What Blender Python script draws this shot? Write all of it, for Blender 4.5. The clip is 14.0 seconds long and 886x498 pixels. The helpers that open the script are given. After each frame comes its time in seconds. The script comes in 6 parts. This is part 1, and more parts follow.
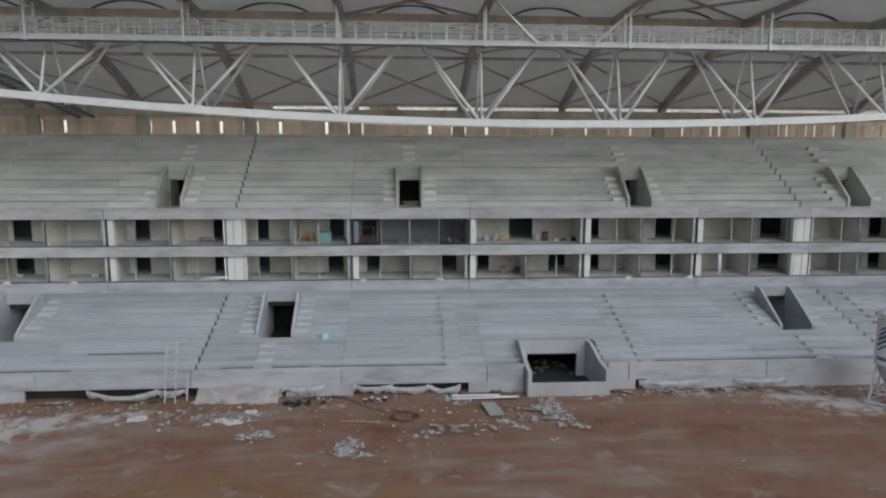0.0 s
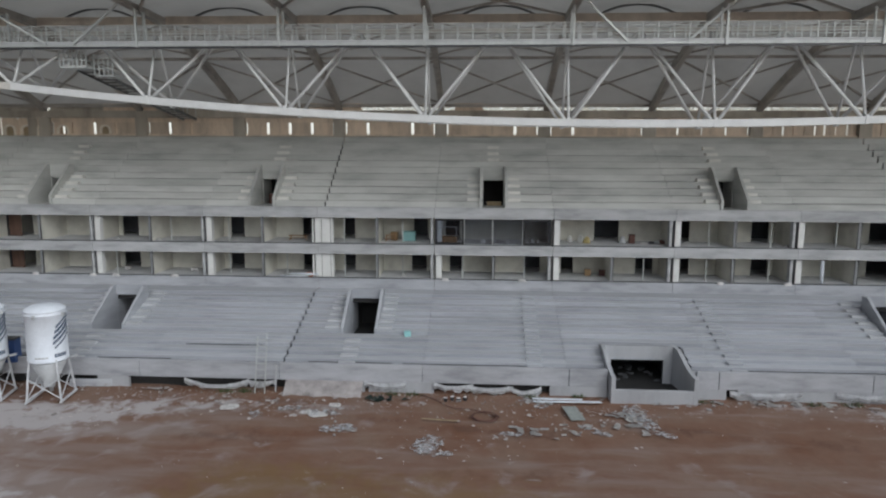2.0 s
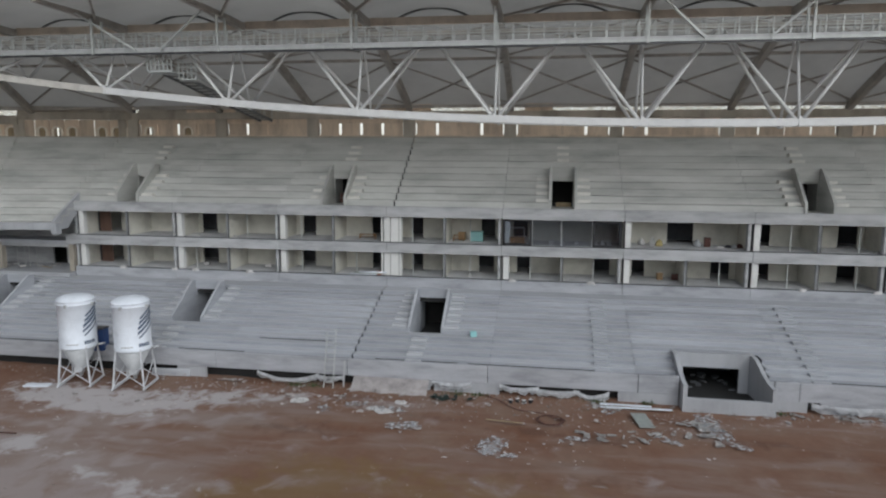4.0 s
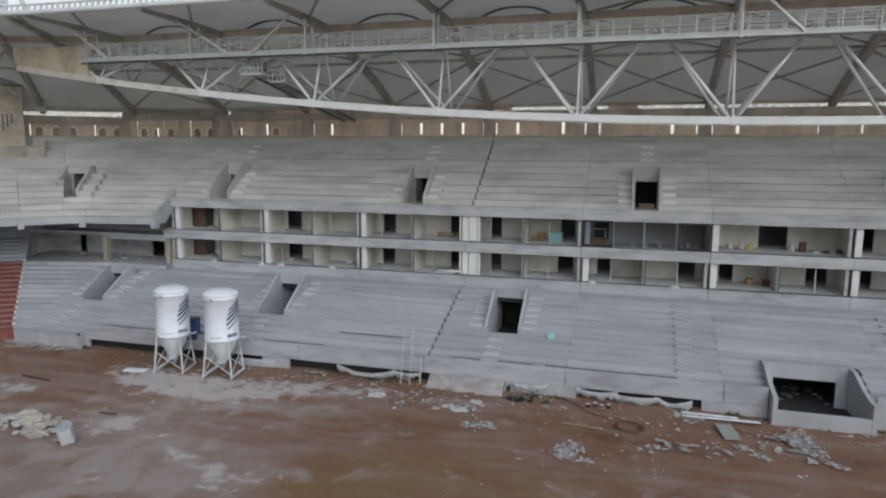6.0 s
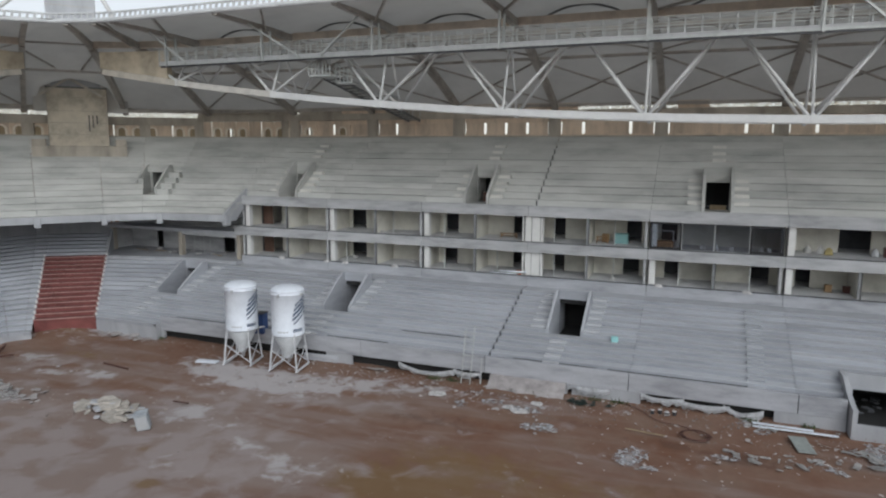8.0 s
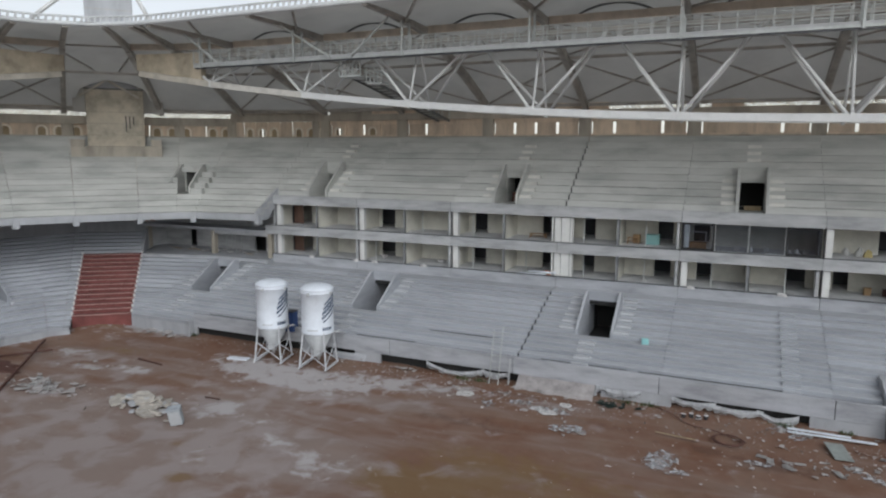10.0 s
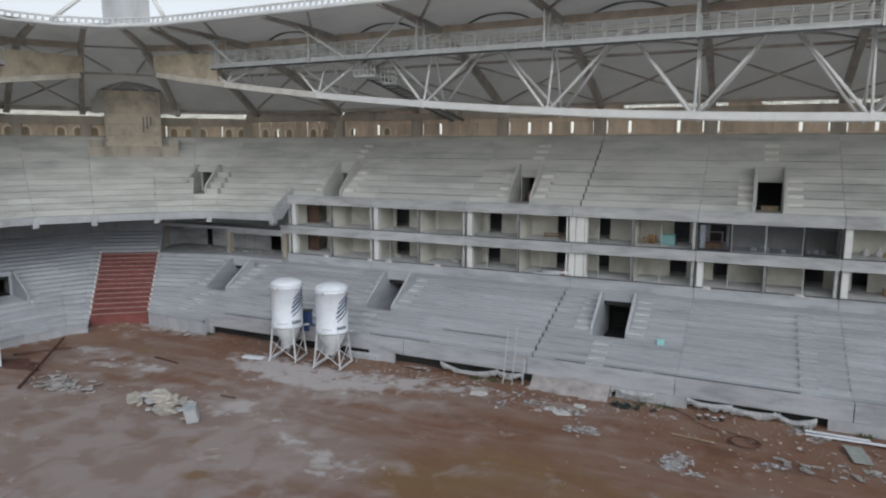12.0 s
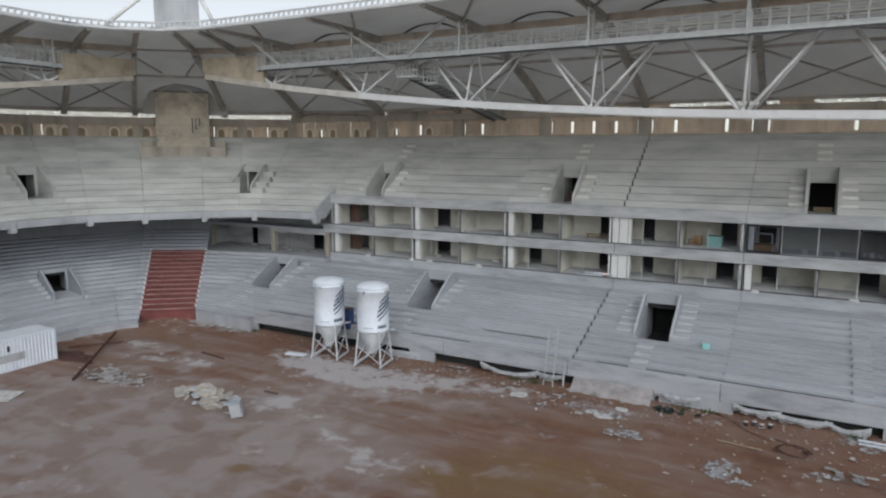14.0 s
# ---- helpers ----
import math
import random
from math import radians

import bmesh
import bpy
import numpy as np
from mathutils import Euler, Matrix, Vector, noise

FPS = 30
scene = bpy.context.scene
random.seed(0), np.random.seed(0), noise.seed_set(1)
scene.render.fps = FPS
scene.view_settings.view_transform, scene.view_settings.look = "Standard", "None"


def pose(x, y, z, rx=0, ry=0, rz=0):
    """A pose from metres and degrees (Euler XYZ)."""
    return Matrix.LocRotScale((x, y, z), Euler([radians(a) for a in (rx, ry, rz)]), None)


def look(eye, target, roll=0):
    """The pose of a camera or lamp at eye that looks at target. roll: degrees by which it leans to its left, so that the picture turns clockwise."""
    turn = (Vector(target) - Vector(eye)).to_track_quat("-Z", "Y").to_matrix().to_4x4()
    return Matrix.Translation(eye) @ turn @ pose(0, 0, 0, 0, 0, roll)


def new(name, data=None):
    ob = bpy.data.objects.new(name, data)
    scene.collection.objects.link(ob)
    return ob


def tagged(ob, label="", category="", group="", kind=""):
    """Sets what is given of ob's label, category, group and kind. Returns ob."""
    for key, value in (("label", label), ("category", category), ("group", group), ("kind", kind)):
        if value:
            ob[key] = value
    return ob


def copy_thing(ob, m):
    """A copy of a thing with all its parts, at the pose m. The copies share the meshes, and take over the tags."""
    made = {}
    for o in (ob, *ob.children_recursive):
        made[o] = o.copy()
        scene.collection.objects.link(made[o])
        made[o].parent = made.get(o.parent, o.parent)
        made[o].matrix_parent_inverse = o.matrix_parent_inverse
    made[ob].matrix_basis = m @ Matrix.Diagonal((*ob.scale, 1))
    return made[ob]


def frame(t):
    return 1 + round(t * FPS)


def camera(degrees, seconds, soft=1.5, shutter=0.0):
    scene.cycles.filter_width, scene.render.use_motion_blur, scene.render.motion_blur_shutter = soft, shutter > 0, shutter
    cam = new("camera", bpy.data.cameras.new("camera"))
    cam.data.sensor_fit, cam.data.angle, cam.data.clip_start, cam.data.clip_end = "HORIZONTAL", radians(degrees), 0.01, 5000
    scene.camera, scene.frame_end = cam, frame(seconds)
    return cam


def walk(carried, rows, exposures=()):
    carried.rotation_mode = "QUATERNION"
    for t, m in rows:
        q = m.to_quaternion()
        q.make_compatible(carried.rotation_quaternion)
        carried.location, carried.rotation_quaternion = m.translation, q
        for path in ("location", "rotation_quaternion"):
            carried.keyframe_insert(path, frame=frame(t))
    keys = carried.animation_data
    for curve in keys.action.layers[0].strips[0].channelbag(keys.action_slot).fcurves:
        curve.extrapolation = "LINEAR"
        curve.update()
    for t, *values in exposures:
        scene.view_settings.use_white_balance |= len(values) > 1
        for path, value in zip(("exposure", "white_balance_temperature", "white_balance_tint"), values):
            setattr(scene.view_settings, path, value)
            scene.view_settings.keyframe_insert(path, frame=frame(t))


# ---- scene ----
# ---------- camera ----------
EYE = (0.0, 0.0, 17.0)
cam = camera(67.67, 14.0, soft=2.2)
TURN = [
    (0.0, -3.944, -8.329, 0.213), (0.5, -2.389, -8.322, 0.232), (1.0, -0.552, -8.32, 0.245),
    (1.5, 1.483, -8.325, 0.215), (2.0, 3.294, -8.323, 0.217), (2.5, 4.867, -8.316, 0.27),
    (3.0, 6.326, -8.317, 0.257), (5.5, 14.086, -8.357, 0.262), (6.0, 16.021, -8.391, 0.266),
    (6.5, 17.902, -8.415, 0.271), (7.0, 19.468, -8.425, 0.291), (7.5, 20.532, -8.437, 0.282),
    (8.0, 21.476, -8.435, 0.295), (10.5, 24.367, -8.452, 0.213), (11.0, 24.679, -8.443, 0.173),
    (11.5, 24.93, -8.453, 0.165), (12.0, 25.221, -8.476, 0.167), (12.5, 25.848, -8.48, 0.153),
    (13.0, 26.76, -8.482, 0.144), (13.5, 27.752, -8.488, 0.113), (14.0, 28.805, -8.494, 0.1)]
walk(cam, [(t, pose(*EYE, 90 + p, 0, a) @ pose(0, 0, 0, 0, 0, r)) for t, a, p, r in TURN])

# ---------- light: a bright overcast sky ----------
world = bpy.data.worlds.new("overcast")
scene.world = world
world.use_nodes = True
wn, wl = world.node_tree.nodes, world.node_tree.links
wn.clear()
sky = wn.new("ShaderNodeTexSky")
sky.sky_type, sky.sun_disc = "NISHITA", False
sky.sun_elevation, sky.sun_rotation, sky.air_density, sky.dust_density = radians(31), radians(147), 1.0, 1.0
hs = wn.new("ShaderNodeHueSaturation")
hs.inputs["Saturation"].default_value = 0.3
bg = wn.new("ShaderNodeBackground")
bg.inputs["Strength"].default_value = 0.132
wo = wn.new("ShaderNodeOutputWorld")
wl.new(sky.outputs[0], hs.inputs["Color"])
wl.new(hs.outputs[0], bg.inputs[0])
wl.new(bg.outputs[0], wo.inputs[0])
sun = new("sun", bpy.data.lights.new("sun", "SUN"))
sun.data.energy, sun.data.angle, sun.data.color = 2.06, radians(80), (0.92, 0.985, 1.03)
sun.matrix_world = look((0, 0, 100), (-60, 64, 62))
scene.view_settings.exposure = 0.05


# ---------- materials ----------
def material(name, color, rough=0.85, metal=0.0, var=0.25, scale=0.6, fine=14.0, bump=0.15, stain=None, streak=False,
             piece=0.0, tint=None, along=False, translucent=0.0, dusty=None, island=0.0, holes=0.0, top_light=None):
    """A painted, cast or rolled surface: broad stains, fine grain, a little relief and a spread from piece to piece."""
    m = bpy.data.materials.new(name)
    m.use_nodes = True
    n, l = m.node_tree.nodes, m.node_tree.links
    b = n["Principled BSDF"]
    b.inputs["Roughness"].default_value, b.inputs["Metallic"].default_value = rough, metal
    tc = n.new("ShaderNodeNewGeometry")
    mp = n.new("ShaderNodeMapping")
    mp.inputs["Scale"].default_value = (1, 1, 0.25) if streak else (0.3, 0.3, 1.3) if along else (1, 1, 1)
    l.new(tc.outputs["Position"], mp.inputs[0])
    broad = n.new("ShaderNodeTexNoise")
    broad.inputs["Scale"].default_value, broad.inputs["Detail"].default_value = scale, 6
    broad.inputs["Roughness"].default_value = 0.62
    l.new(mp.outputs[0], broad.inputs["Vector"])
    grain = n.new("ShaderNodeTexNoise")
    grain.inputs["Scale"].default_value, grain.inputs["Detail"].default_value = fine, 3
    l.new(tc.outputs["Position"], grain.inputs["Vector"])
    ramp = n.new("ShaderNodeValToRGB")
    dark = stain or tuple(c * (1 - var) for c in color)
    light = tint or tuple(min(1, c * (1 + var * 0.6)) for c in color)
    e = ramp.color_ramp.elements
    e[0].position, e[0].color = 0.32, (*dark, 1)
    e[1].position, e[1].color = 0.68, (*light, 1)
    mid = e.new(0.5)
    mid.color = (*color, 1)
    l.new(broad.outputs["Fac"], ramp.inputs[0])
    mul = n.new("ShaderNodeMixRGB")
    mul.blend_type = "MULTIPLY"
    mul.inputs[0].default_value = 0.35
    l.new(ramp.outputs[0], mul.inputs[1])
    gr = n.new("ShaderNodeMapRange")
    gr.inputs["To Min"].default_value, gr.inputs["To Max"].default_value = 0.6, 1.3
    l.new(grain.outputs["Fac"], gr.inputs[0])
    l.new(gr.outputs[0], mul.inputs[2])
    out = mul.outputs[0]
    if dusty:
        # soil hues and cement dust, spread over the earth by where they lie
        lay = n.new("ShaderNodeMapping")
        lay.inputs["Rotation"].default_value, lay.inputs["Scale"].default_value = (0, 0, -0.5), (0.2, 0.9, 1)
        l.new(tc.outputs["Position"], lay.inputs[0])
        tracks = n.new("ShaderNodeTexNoise")
        tracks.inputs["Scale"].default_value, tracks.inputs["Detail"].default_value, tracks.inputs["Distortion"].default_value = 0.8, 7, 0.3
        l.new(lay.outputs[0], tracks.inputs["Vector"])
        cl = n.new("ShaderNodeTexNoise")
        cl.inputs["Scale"].default_value, cl.inputs["Detail"].default_value, cl.inputs["Roughness"].default_value = 0.8, 8, 0.62
        cl.inputs["Distortion"].default_value = 0.5
        l.new(tc.outputs["Position"], cl.inputs["Vector"])
        patches = n.new("ShaderNodeTexNoise")
        patches.inputs["Scale"].default_value, patches.inputs["Detail"].default_value, patches.inputs["Distortion"].default_value = 0.42, 7, 0.4
        l.new(tc.outputs["Position"], patches.inputs["Vector"])
        for name, shade, source, weight, low, high, most in (
                ("grey_soil", (0.275, 0.215, 0.19), tracks, 2.0, 0.1, 0.85, 0.85), ("ochre_soil", (0.2, 0.12, 0.05), cl, 1.0, 0.3, 0.7, 0.75), ("damp_soil", (0.115, 0.055, 0.035), cl, 1.8, 0.25, 0.8, 0.7), ("grey_soil", (0.35, 0.3, 0.29), patches, 3.2, 0.5, 1.15, 0.75), ("dust", dusty, cl, 2.8, 0.34, 0.95, 0.95)):
            at = n.new("ShaderNodeAttribute")
            at.attribute_name = name
            sm = n.new("ShaderNodeMath")
            sm.operation, sm.inputs[1].default_value = "MULTIPLY_ADD", weight
            off = n.new("ShaderNodeMath")
            off.operation, off.inputs[1].default_value = "SUBTRACT", 0.5 * weight
            l.new(source.outputs["Fac"], sm.inputs[0])
            l.new(at.outputs["Fac"], sm.inputs[2])
            l.new(sm.outputs[0], off.inputs[0])
            st = n.new("ShaderNodeMapRange")
            st.interpolation_type = "SMOOTHSTEP"
            st.inputs["From Min"].default_value, st.inputs["From Max"].default_value, st.inputs["To Max"].default_value = low, high, most
            l.new(off.outputs[0], st.inputs[0])
            dm = n.new("ShaderNodeMixRGB")
            dm.inputs[2].default_value = (*shade, 1)
            l.new(st.outputs[0], dm.inputs[0])
            l.new(out, dm.inputs[1])
            out = dm.outputs[0]
    if top_light:
        # light on level faces, put into the colour as a paler top
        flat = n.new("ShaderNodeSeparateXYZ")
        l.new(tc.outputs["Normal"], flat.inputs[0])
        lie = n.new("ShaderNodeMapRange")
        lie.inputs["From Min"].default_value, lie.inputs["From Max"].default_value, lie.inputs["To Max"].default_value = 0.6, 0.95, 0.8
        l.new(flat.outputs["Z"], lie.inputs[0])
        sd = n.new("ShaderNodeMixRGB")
        sd.inputs[2].default_value = (*top_light, 1)
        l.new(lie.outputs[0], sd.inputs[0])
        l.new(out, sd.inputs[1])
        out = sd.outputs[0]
    if piece or island:
        oi = n.new("ShaderNodeObjectInfo" if piece else "ShaderNodeNewGeometry")
        piece = piece or island
        pr = n.new("ShaderNodeMapRange")
        pr.inputs["To Min"].default_value, pr.inputs["To Max"].default_value = 1 - piece, 1 + piece
        l.new(oi.outputs["Random" if not island else "Random Per Island"], pr.inputs[0])
        mul2 = n.new("ShaderNodeMixRGB")
        mul2.blend_type, mul2.inputs[0].default_value = "MULTIPLY", 1
        l.new(out, mul2.inputs[1])
        l.new(pr.outputs[0], mul2.inputs[2])
        out = mul2.outputs[0]
    l.new(out, b.inputs["Base Color"])
    if bump:
        bp = n.new("ShaderNodeBump")
        bp.inputs["Strength"].default_value, bp.inputs["Distance"].default_value = bump, 0.03
        l.new(grain.outputs["Fac"], bp.inputs["Height"])
        l.new(bp.outputs[0], b.inputs["Normal"])
    if holes:
        # thin film: it lets the ground show through where it lies single
        clear = n.new("ShaderNodeBsdfTransparent")
        thin = n.new("ShaderNodeMapRange")
        thin.inputs["From Min"].default_value, thin.inputs["From Max"].default_value = 0.42, 0.66
        thin.inputs["To Min"].default_value, thin.inputs["To Max"].default_value = holes, 0.05
        l.new(broad.outputs["Fac"], thin.inputs[0])
        mh = n.new("ShaderNodeMixShader")
        l.new(thin.outputs[0], mh.inputs[0])
        l.new(b.outputs[0], mh.inputs[1])
        l.new(clear.outputs[0], mh.inputs[2])
        l.new(mh.outputs[0], n["Material Output"].inputs["Surface"])
    if translucent:
        tr = n.new("ShaderNodeBsdfTranslucent")
        l.new(out, tr.inputs["Color"])
        mx = n.new("ShaderNodeMixShader")
        mx.inputs[0].default_value = translucent
        l.new(b.outputs[0], mx.inputs[1])
        l.new(tr.outputs[0], mx.inputs[2])
        l.new(mx.outputs[0], n["Material Output"].inputs["Surface"])
    return m


# paler level faces paint the light on the treads
CONCRETE = material("concrete", (0.36, 0.375, 0.405), var=0.18, scale=0.7, along=True, piece=0.09, top_light=(0.475, 0.49, 0.515))
STEP = material("stair_concrete", (0.5, 0.51, 0.53), var=0.2, scale=0.6, piece=0.08)
CONCRETE_UP = material("weathered_concrete", (0.485, 0.49, 0.468), var=0.24, scale=0.7, along=True, piece=0.08)
STEP_UP = material("weathered_stair_concrete", (0.66, 0.65, 0.61), var=0.2, scale=0.6, piece=0.08)
CAST = material("cast_concrete", (0.395, 0.405, 0.425), var=0.2, scale=0.5, streak=True)
FORM = material("board_marked_concrete", (0.39, 0.4, 0.425), var=0.28, scale=1.1, along=True, piece=0.05)
FORM_UP = material("weathered_board_marked_concrete", (0.425, 0.43, 0.437), var=0.3, scale=1.1, along=True, piece=0.05)
SCREED = material("floor_screed", (0.6, 0.605, 0.61), var=0.2, scale=0.9)
NETTING = material("dark_netting", (0.05, 0.075, 0.065), var=0.3, scale=2)
LINER = material("torn_liner", (0.68, 0.69, 0.71), var=0.3, scale=3, bump=0.2)
OLD = material("stained_concrete", (0.41, 0.37, 0.31), var=0.35, scale=0.5, streak=True, piece=0.06)
PYLON = material("tower_concrete", (0.52, 0.468, 0.38), var=0.34, scale=0.55, fine=9)
TANCON = material("tan_stained_plate", (0.45, 0.39, 0.3), var=0.38, scale=0.5)
PLASTER = material("plaster", (0.645, 0.627, 0.56), var=0.2, scale=0.5, bump=0.05)
WHITE = material("white_paint", (0.7, 0.7, 0.68), var=0.1, scale=0.8, rough=0.6, bump=0.03)
STRIP = material("cream_translucent_sheet", (0.9, 0.83, 0.66), var=0.1, scale=9, rough=0.5, bump=0, holes=0.95)
SLATE = material("slate_grey_tube", (0.16, 0.165, 0.165), var=0.2, rough=0.5, bump=0)
SLUMP = material("dusty_slumped_concrete", (0.33, 0.305, 0.3), var=0.35, scale=1.3, fine=5, bump=0.6)
NOSING = material("worn_red_edge", (0.5, 0.32, 0.29), var=0.35, scale=1.5)
# dark grey that carries the shade of the corridor and the portal rubble
CORRIDOR = material("shade_dark_grey", (0.1, 0.105, 0.115), var=0.3, scale=0.8)
EDGE_GREY = material("raw_block_edge", (0.27, 0.275, 0.28), var=0.25, scale=1.2)
BROWN = material("brown_door_leaf", (0.13, 0.075, 0.055), var=0.3, scale=1.5, streak=True)
SACK_Y = material("yellow_sack", (0.38, 0.31, 0.14), var=0.25, scale=3)
BAG = material("pale_woven_bag", (0.47, 0.465, 0.45), var=0.3, scale=3.5, bump=0.3)
PALE = material("pale_steel", (0.55, 0.53, 0.49), var=0.2, scale=0.8, rough=0.6, bump=0.03)
TANBEAM = material("tan_primed_beam", (0.62, 0.54, 0.45), var=0.25, scale=0.7, rough=0.65, bump=0.03)
RIM = material("grey_white_rim_paint", (0.5, 0.51, 0.515), var=0.15, scale=0.9, rough=0.5, bump=0.02)
CHORD = material("tan_steel", (0.5, 0.465, 0.405), var=0.25, scale=0.8, rough=0.65, bump=0.03)
ARCHED = material("cream_arch_moulding", (0.8, 0.73, 0.62), var=0.15, scale=1.5, bump=0.05)
FILM = material("crumpled_plastic_film", (0.68, 0.7, 0.73), var=0.2, scale=3.2, rough=0.45, bump=0.2, holes=1.0)
HEAP = material("tan_broken_slab", (0.45, 0.415, 0.37), var=0.28, scale=2.5, bump=0.15, piece=0.15)
STEEL = material("painted_steel", (0.6, 0.605, 0.6), var=0.1, scale=0.7, rough=0.5, bump=0.02)
GALV = material("galvanised_steel", (0.5, 0.52, 0.51), var=0.15, scale=1.5, rough=0.45, metal=0.3, bump=0.02)
RIB = material("primed_girder", (0.395, 0.37, 0.335), var=0.25, scale=0.8, rough=0.6, bump=0.03)
FABRIC = material("roof_fabric", (0.56, 0.55, 0.52), var=0.1, scale=0.25, rough=0.7, bump=0.0, translucent=0.24)
EARTH = material("red_earth", (0.205, 0.114, 0.078), var=0.4, scale=0.22, fine=3, bump=0.5, stain=(0.18, 0.085, 0.05), tint=(0.23, 0.15, 0.112), dusty=(0.46, 0.43, 0.43))
RED = material("red_painted_terrace", (0.185, 0.06, 0.054), var=0.3, scale=0.7, piece=0.12)
# near-black that holds the shade of voids and passages; also the open joints
DARK = material("shade_and_joint_black", (0.025, 0.025, 0.025), var=0.3)
FRAME = material("dark_frame", (0.04, 0.04, 0.045), var=0.2, rough=0.4)
BLACK = material("black_frame", (0.01, 0.01, 0.012), var=0.2, rough=0.5)
TAN = material("timber_panel", (0.66, 0.54, 0.42), var=0.25, scale=1.2, streak=True, piece=0.14)
SILO = material("silo_enamel", (0.72, 0.76, 0.82), var=0.1, scale=1.2, rough=0.62, bump=0.02)
LEGPAINT = material("dusty_leg_paint", (0.56, 0.57, 0.59), var=0.16, scale=2.0, rough=0.75, bump=0.03)
NAVY = material("navy_decal", (0.07, 0.1, 0.16), var=0.15, rough=0.5, bump=0)
BLUE = material("blue_plastic", (0.03, 0.07, 0.2), var=0.2, rough=0.5)
ORANGE = material("orange_plastic", (0.5, 0.12, 0.03), var=0.2, rough=0.5)
CYAN = material("cyan_plastic", (0.3, 0.6, 0.6), var=0.1, rough=0.5)
TEAL = material("teal_board", (0.2, 0.38, 0.37), var=0.12, rough=0.6)
DUST = material("cement_dust", (0.4, 0.375, 0.365), var=0.3, scale=0.9, fine=6, bump=0.4)
RUBBLE = material("broken_rubble", (0.27, 0.235, 0.21), var=0.3, scale=3, bump=0.2, island=0.4)
LITTER = material("litter_scraps", (0.45, 0.41, 0.39), var=0.3, scale=3, island=0.4)
SHEET = material("weathered_sheet", (0.6, 0.585, 0.575), var=0.3, scale=2.5, rough=0.6, bump=0.1)
RUST = material("rusty_steel", (0.1, 0.045, 0.035), var=0.35, scale=2, rough=0.8)
WEED = material("weed_leaf", (0.06, 0.09, 0.03), var=0.3, scale=3, rough=0.8)
CHEST = material("orange_brown_timber", (0.3, 0.18, 0.095), var=0.25, scale=2)
GREYPAINT = material("grey_paint", (0.45, 0.46, 0.47), var=0.15, scale=1.5, rough=0.5, bump=0.02)
TEALGREY = material("faded_green_board", (0.29, 0.315, 0.3), var=0.3, scale=1.5, rough=0.6)
BLUEGREY = material("faded_blue_grey_steel", (0.38, 0.41, 0.44), var=0.3, scale=2.5, rough=0.6)
YELLOW = material("yellow_carton", (0.36, 0.24, 0.13), var=0.2, scale=2)
WOOD = material("raw_timber", (0.35, 0.27, 0.17), var=0.25, scale=2, streak=True)

GLASS = bpy.data.materials.new("tinted_glass")
GLASS.use_nodes = True
gb = GLASS.node_tree.nodes["Principled BSDF"]
gb.inputs["Base Color"].default_value = (0.46, 0.49, 0.55, 1)
gb.inputs["Roughness"].default_value, gb.inputs["Transmission Weight"].default_value, gb.inputs["IOR"].default_value = 0.03, 1.0, 1.5


# ---------- helpers of this scene ----------
def box(bm, x0, x1, y0, y1, z0, z1, bev=0.0):
    v = [bm.verts.new(c) for c in ((x0, y0, z0), (x1, y0, z0), (x1, y1, z0), (x0, y1, z0), (x0, y0, z1), (x1, y0, z1), (x1, y1, z1), (x0, y1, z1))]
    for f in ((3, 2, 1, 0), (4, 5, 6, 7), (0, 1, 5, 4), (1, 2, 6, 5), (2, 3, 7, 6), (3, 0, 4, 7)):
        bm.faces.new([v[i] for i in f])
    if bev:
        es = list({e for q in v for e in q.link_edges})
        bmesh.ops.bevel(bm, geom=es, offset=bev, segments=1, affect="EDGES")
    return bm


def bar(bm, a, b, w, h=None, sides=4, up=(0, 0, 1)):
    """A bar from a to b: w wide and h high (four sides), or round."""
    a, b = Vector(a), Vector(b)
    d = (b - a).normalized()
    u = Vector(up)
    if abs(d.dot(u)) > 0.98:
        u = Vector((0, 1, 0))
    s = d.cross(u).normalized()
    t = s.cross(d)
    h = h or w
    ring = []
    for k in range(sides):
        if sides == 4:
            cs = ((-1, -1), (1, -1), (1, 1), (-1, 1))[k]
        else:
            cs = (math.cos(2 * math.pi * k / sides), math.sin(2 * math.pi * k / sides))
        ring.append(s * cs[0] * w / 2 + t * cs[1] * h / 2)
    lo, hi = [bm.verts.new(a + r) for r in ring], [bm.verts.new(b + r) for r in ring]
    for k in range(sides):
        f = bm.faces.new((lo[k], lo[(k + 1) % sides], hi[(k + 1) % sides], hi[k]))
        f.smooth = sides > 4
    bm.faces.new(lo[::-1]), bm.faces.new(hi)
    return bm


def prism(bm, poly, axis, c0, c1):
    """A flat outline drawn out along x (outline in y, z), y (x, z) or z (x, y)."""
    def at(p, c):
        return {"x": (c, *p), "y": (p[0], c, p[1]), "z": (*p, c)}[axis]
    lo, hi = [bm.verts.new(at(p, c0)) for p in poly], [bm.verts.new(at(p, c1)) for p in poly]
    n = len(poly)
    for k in range(n):
        bm.faces.new((lo[k], lo[(k + 1) % n], hi[(k + 1) % n], hi[k]))
    bm.faces.new(lo[::-1]), bm.faces.new(hi)
    bmesh.ops.recalc_face_normals(bm, faces=bm.faces)
    return bm


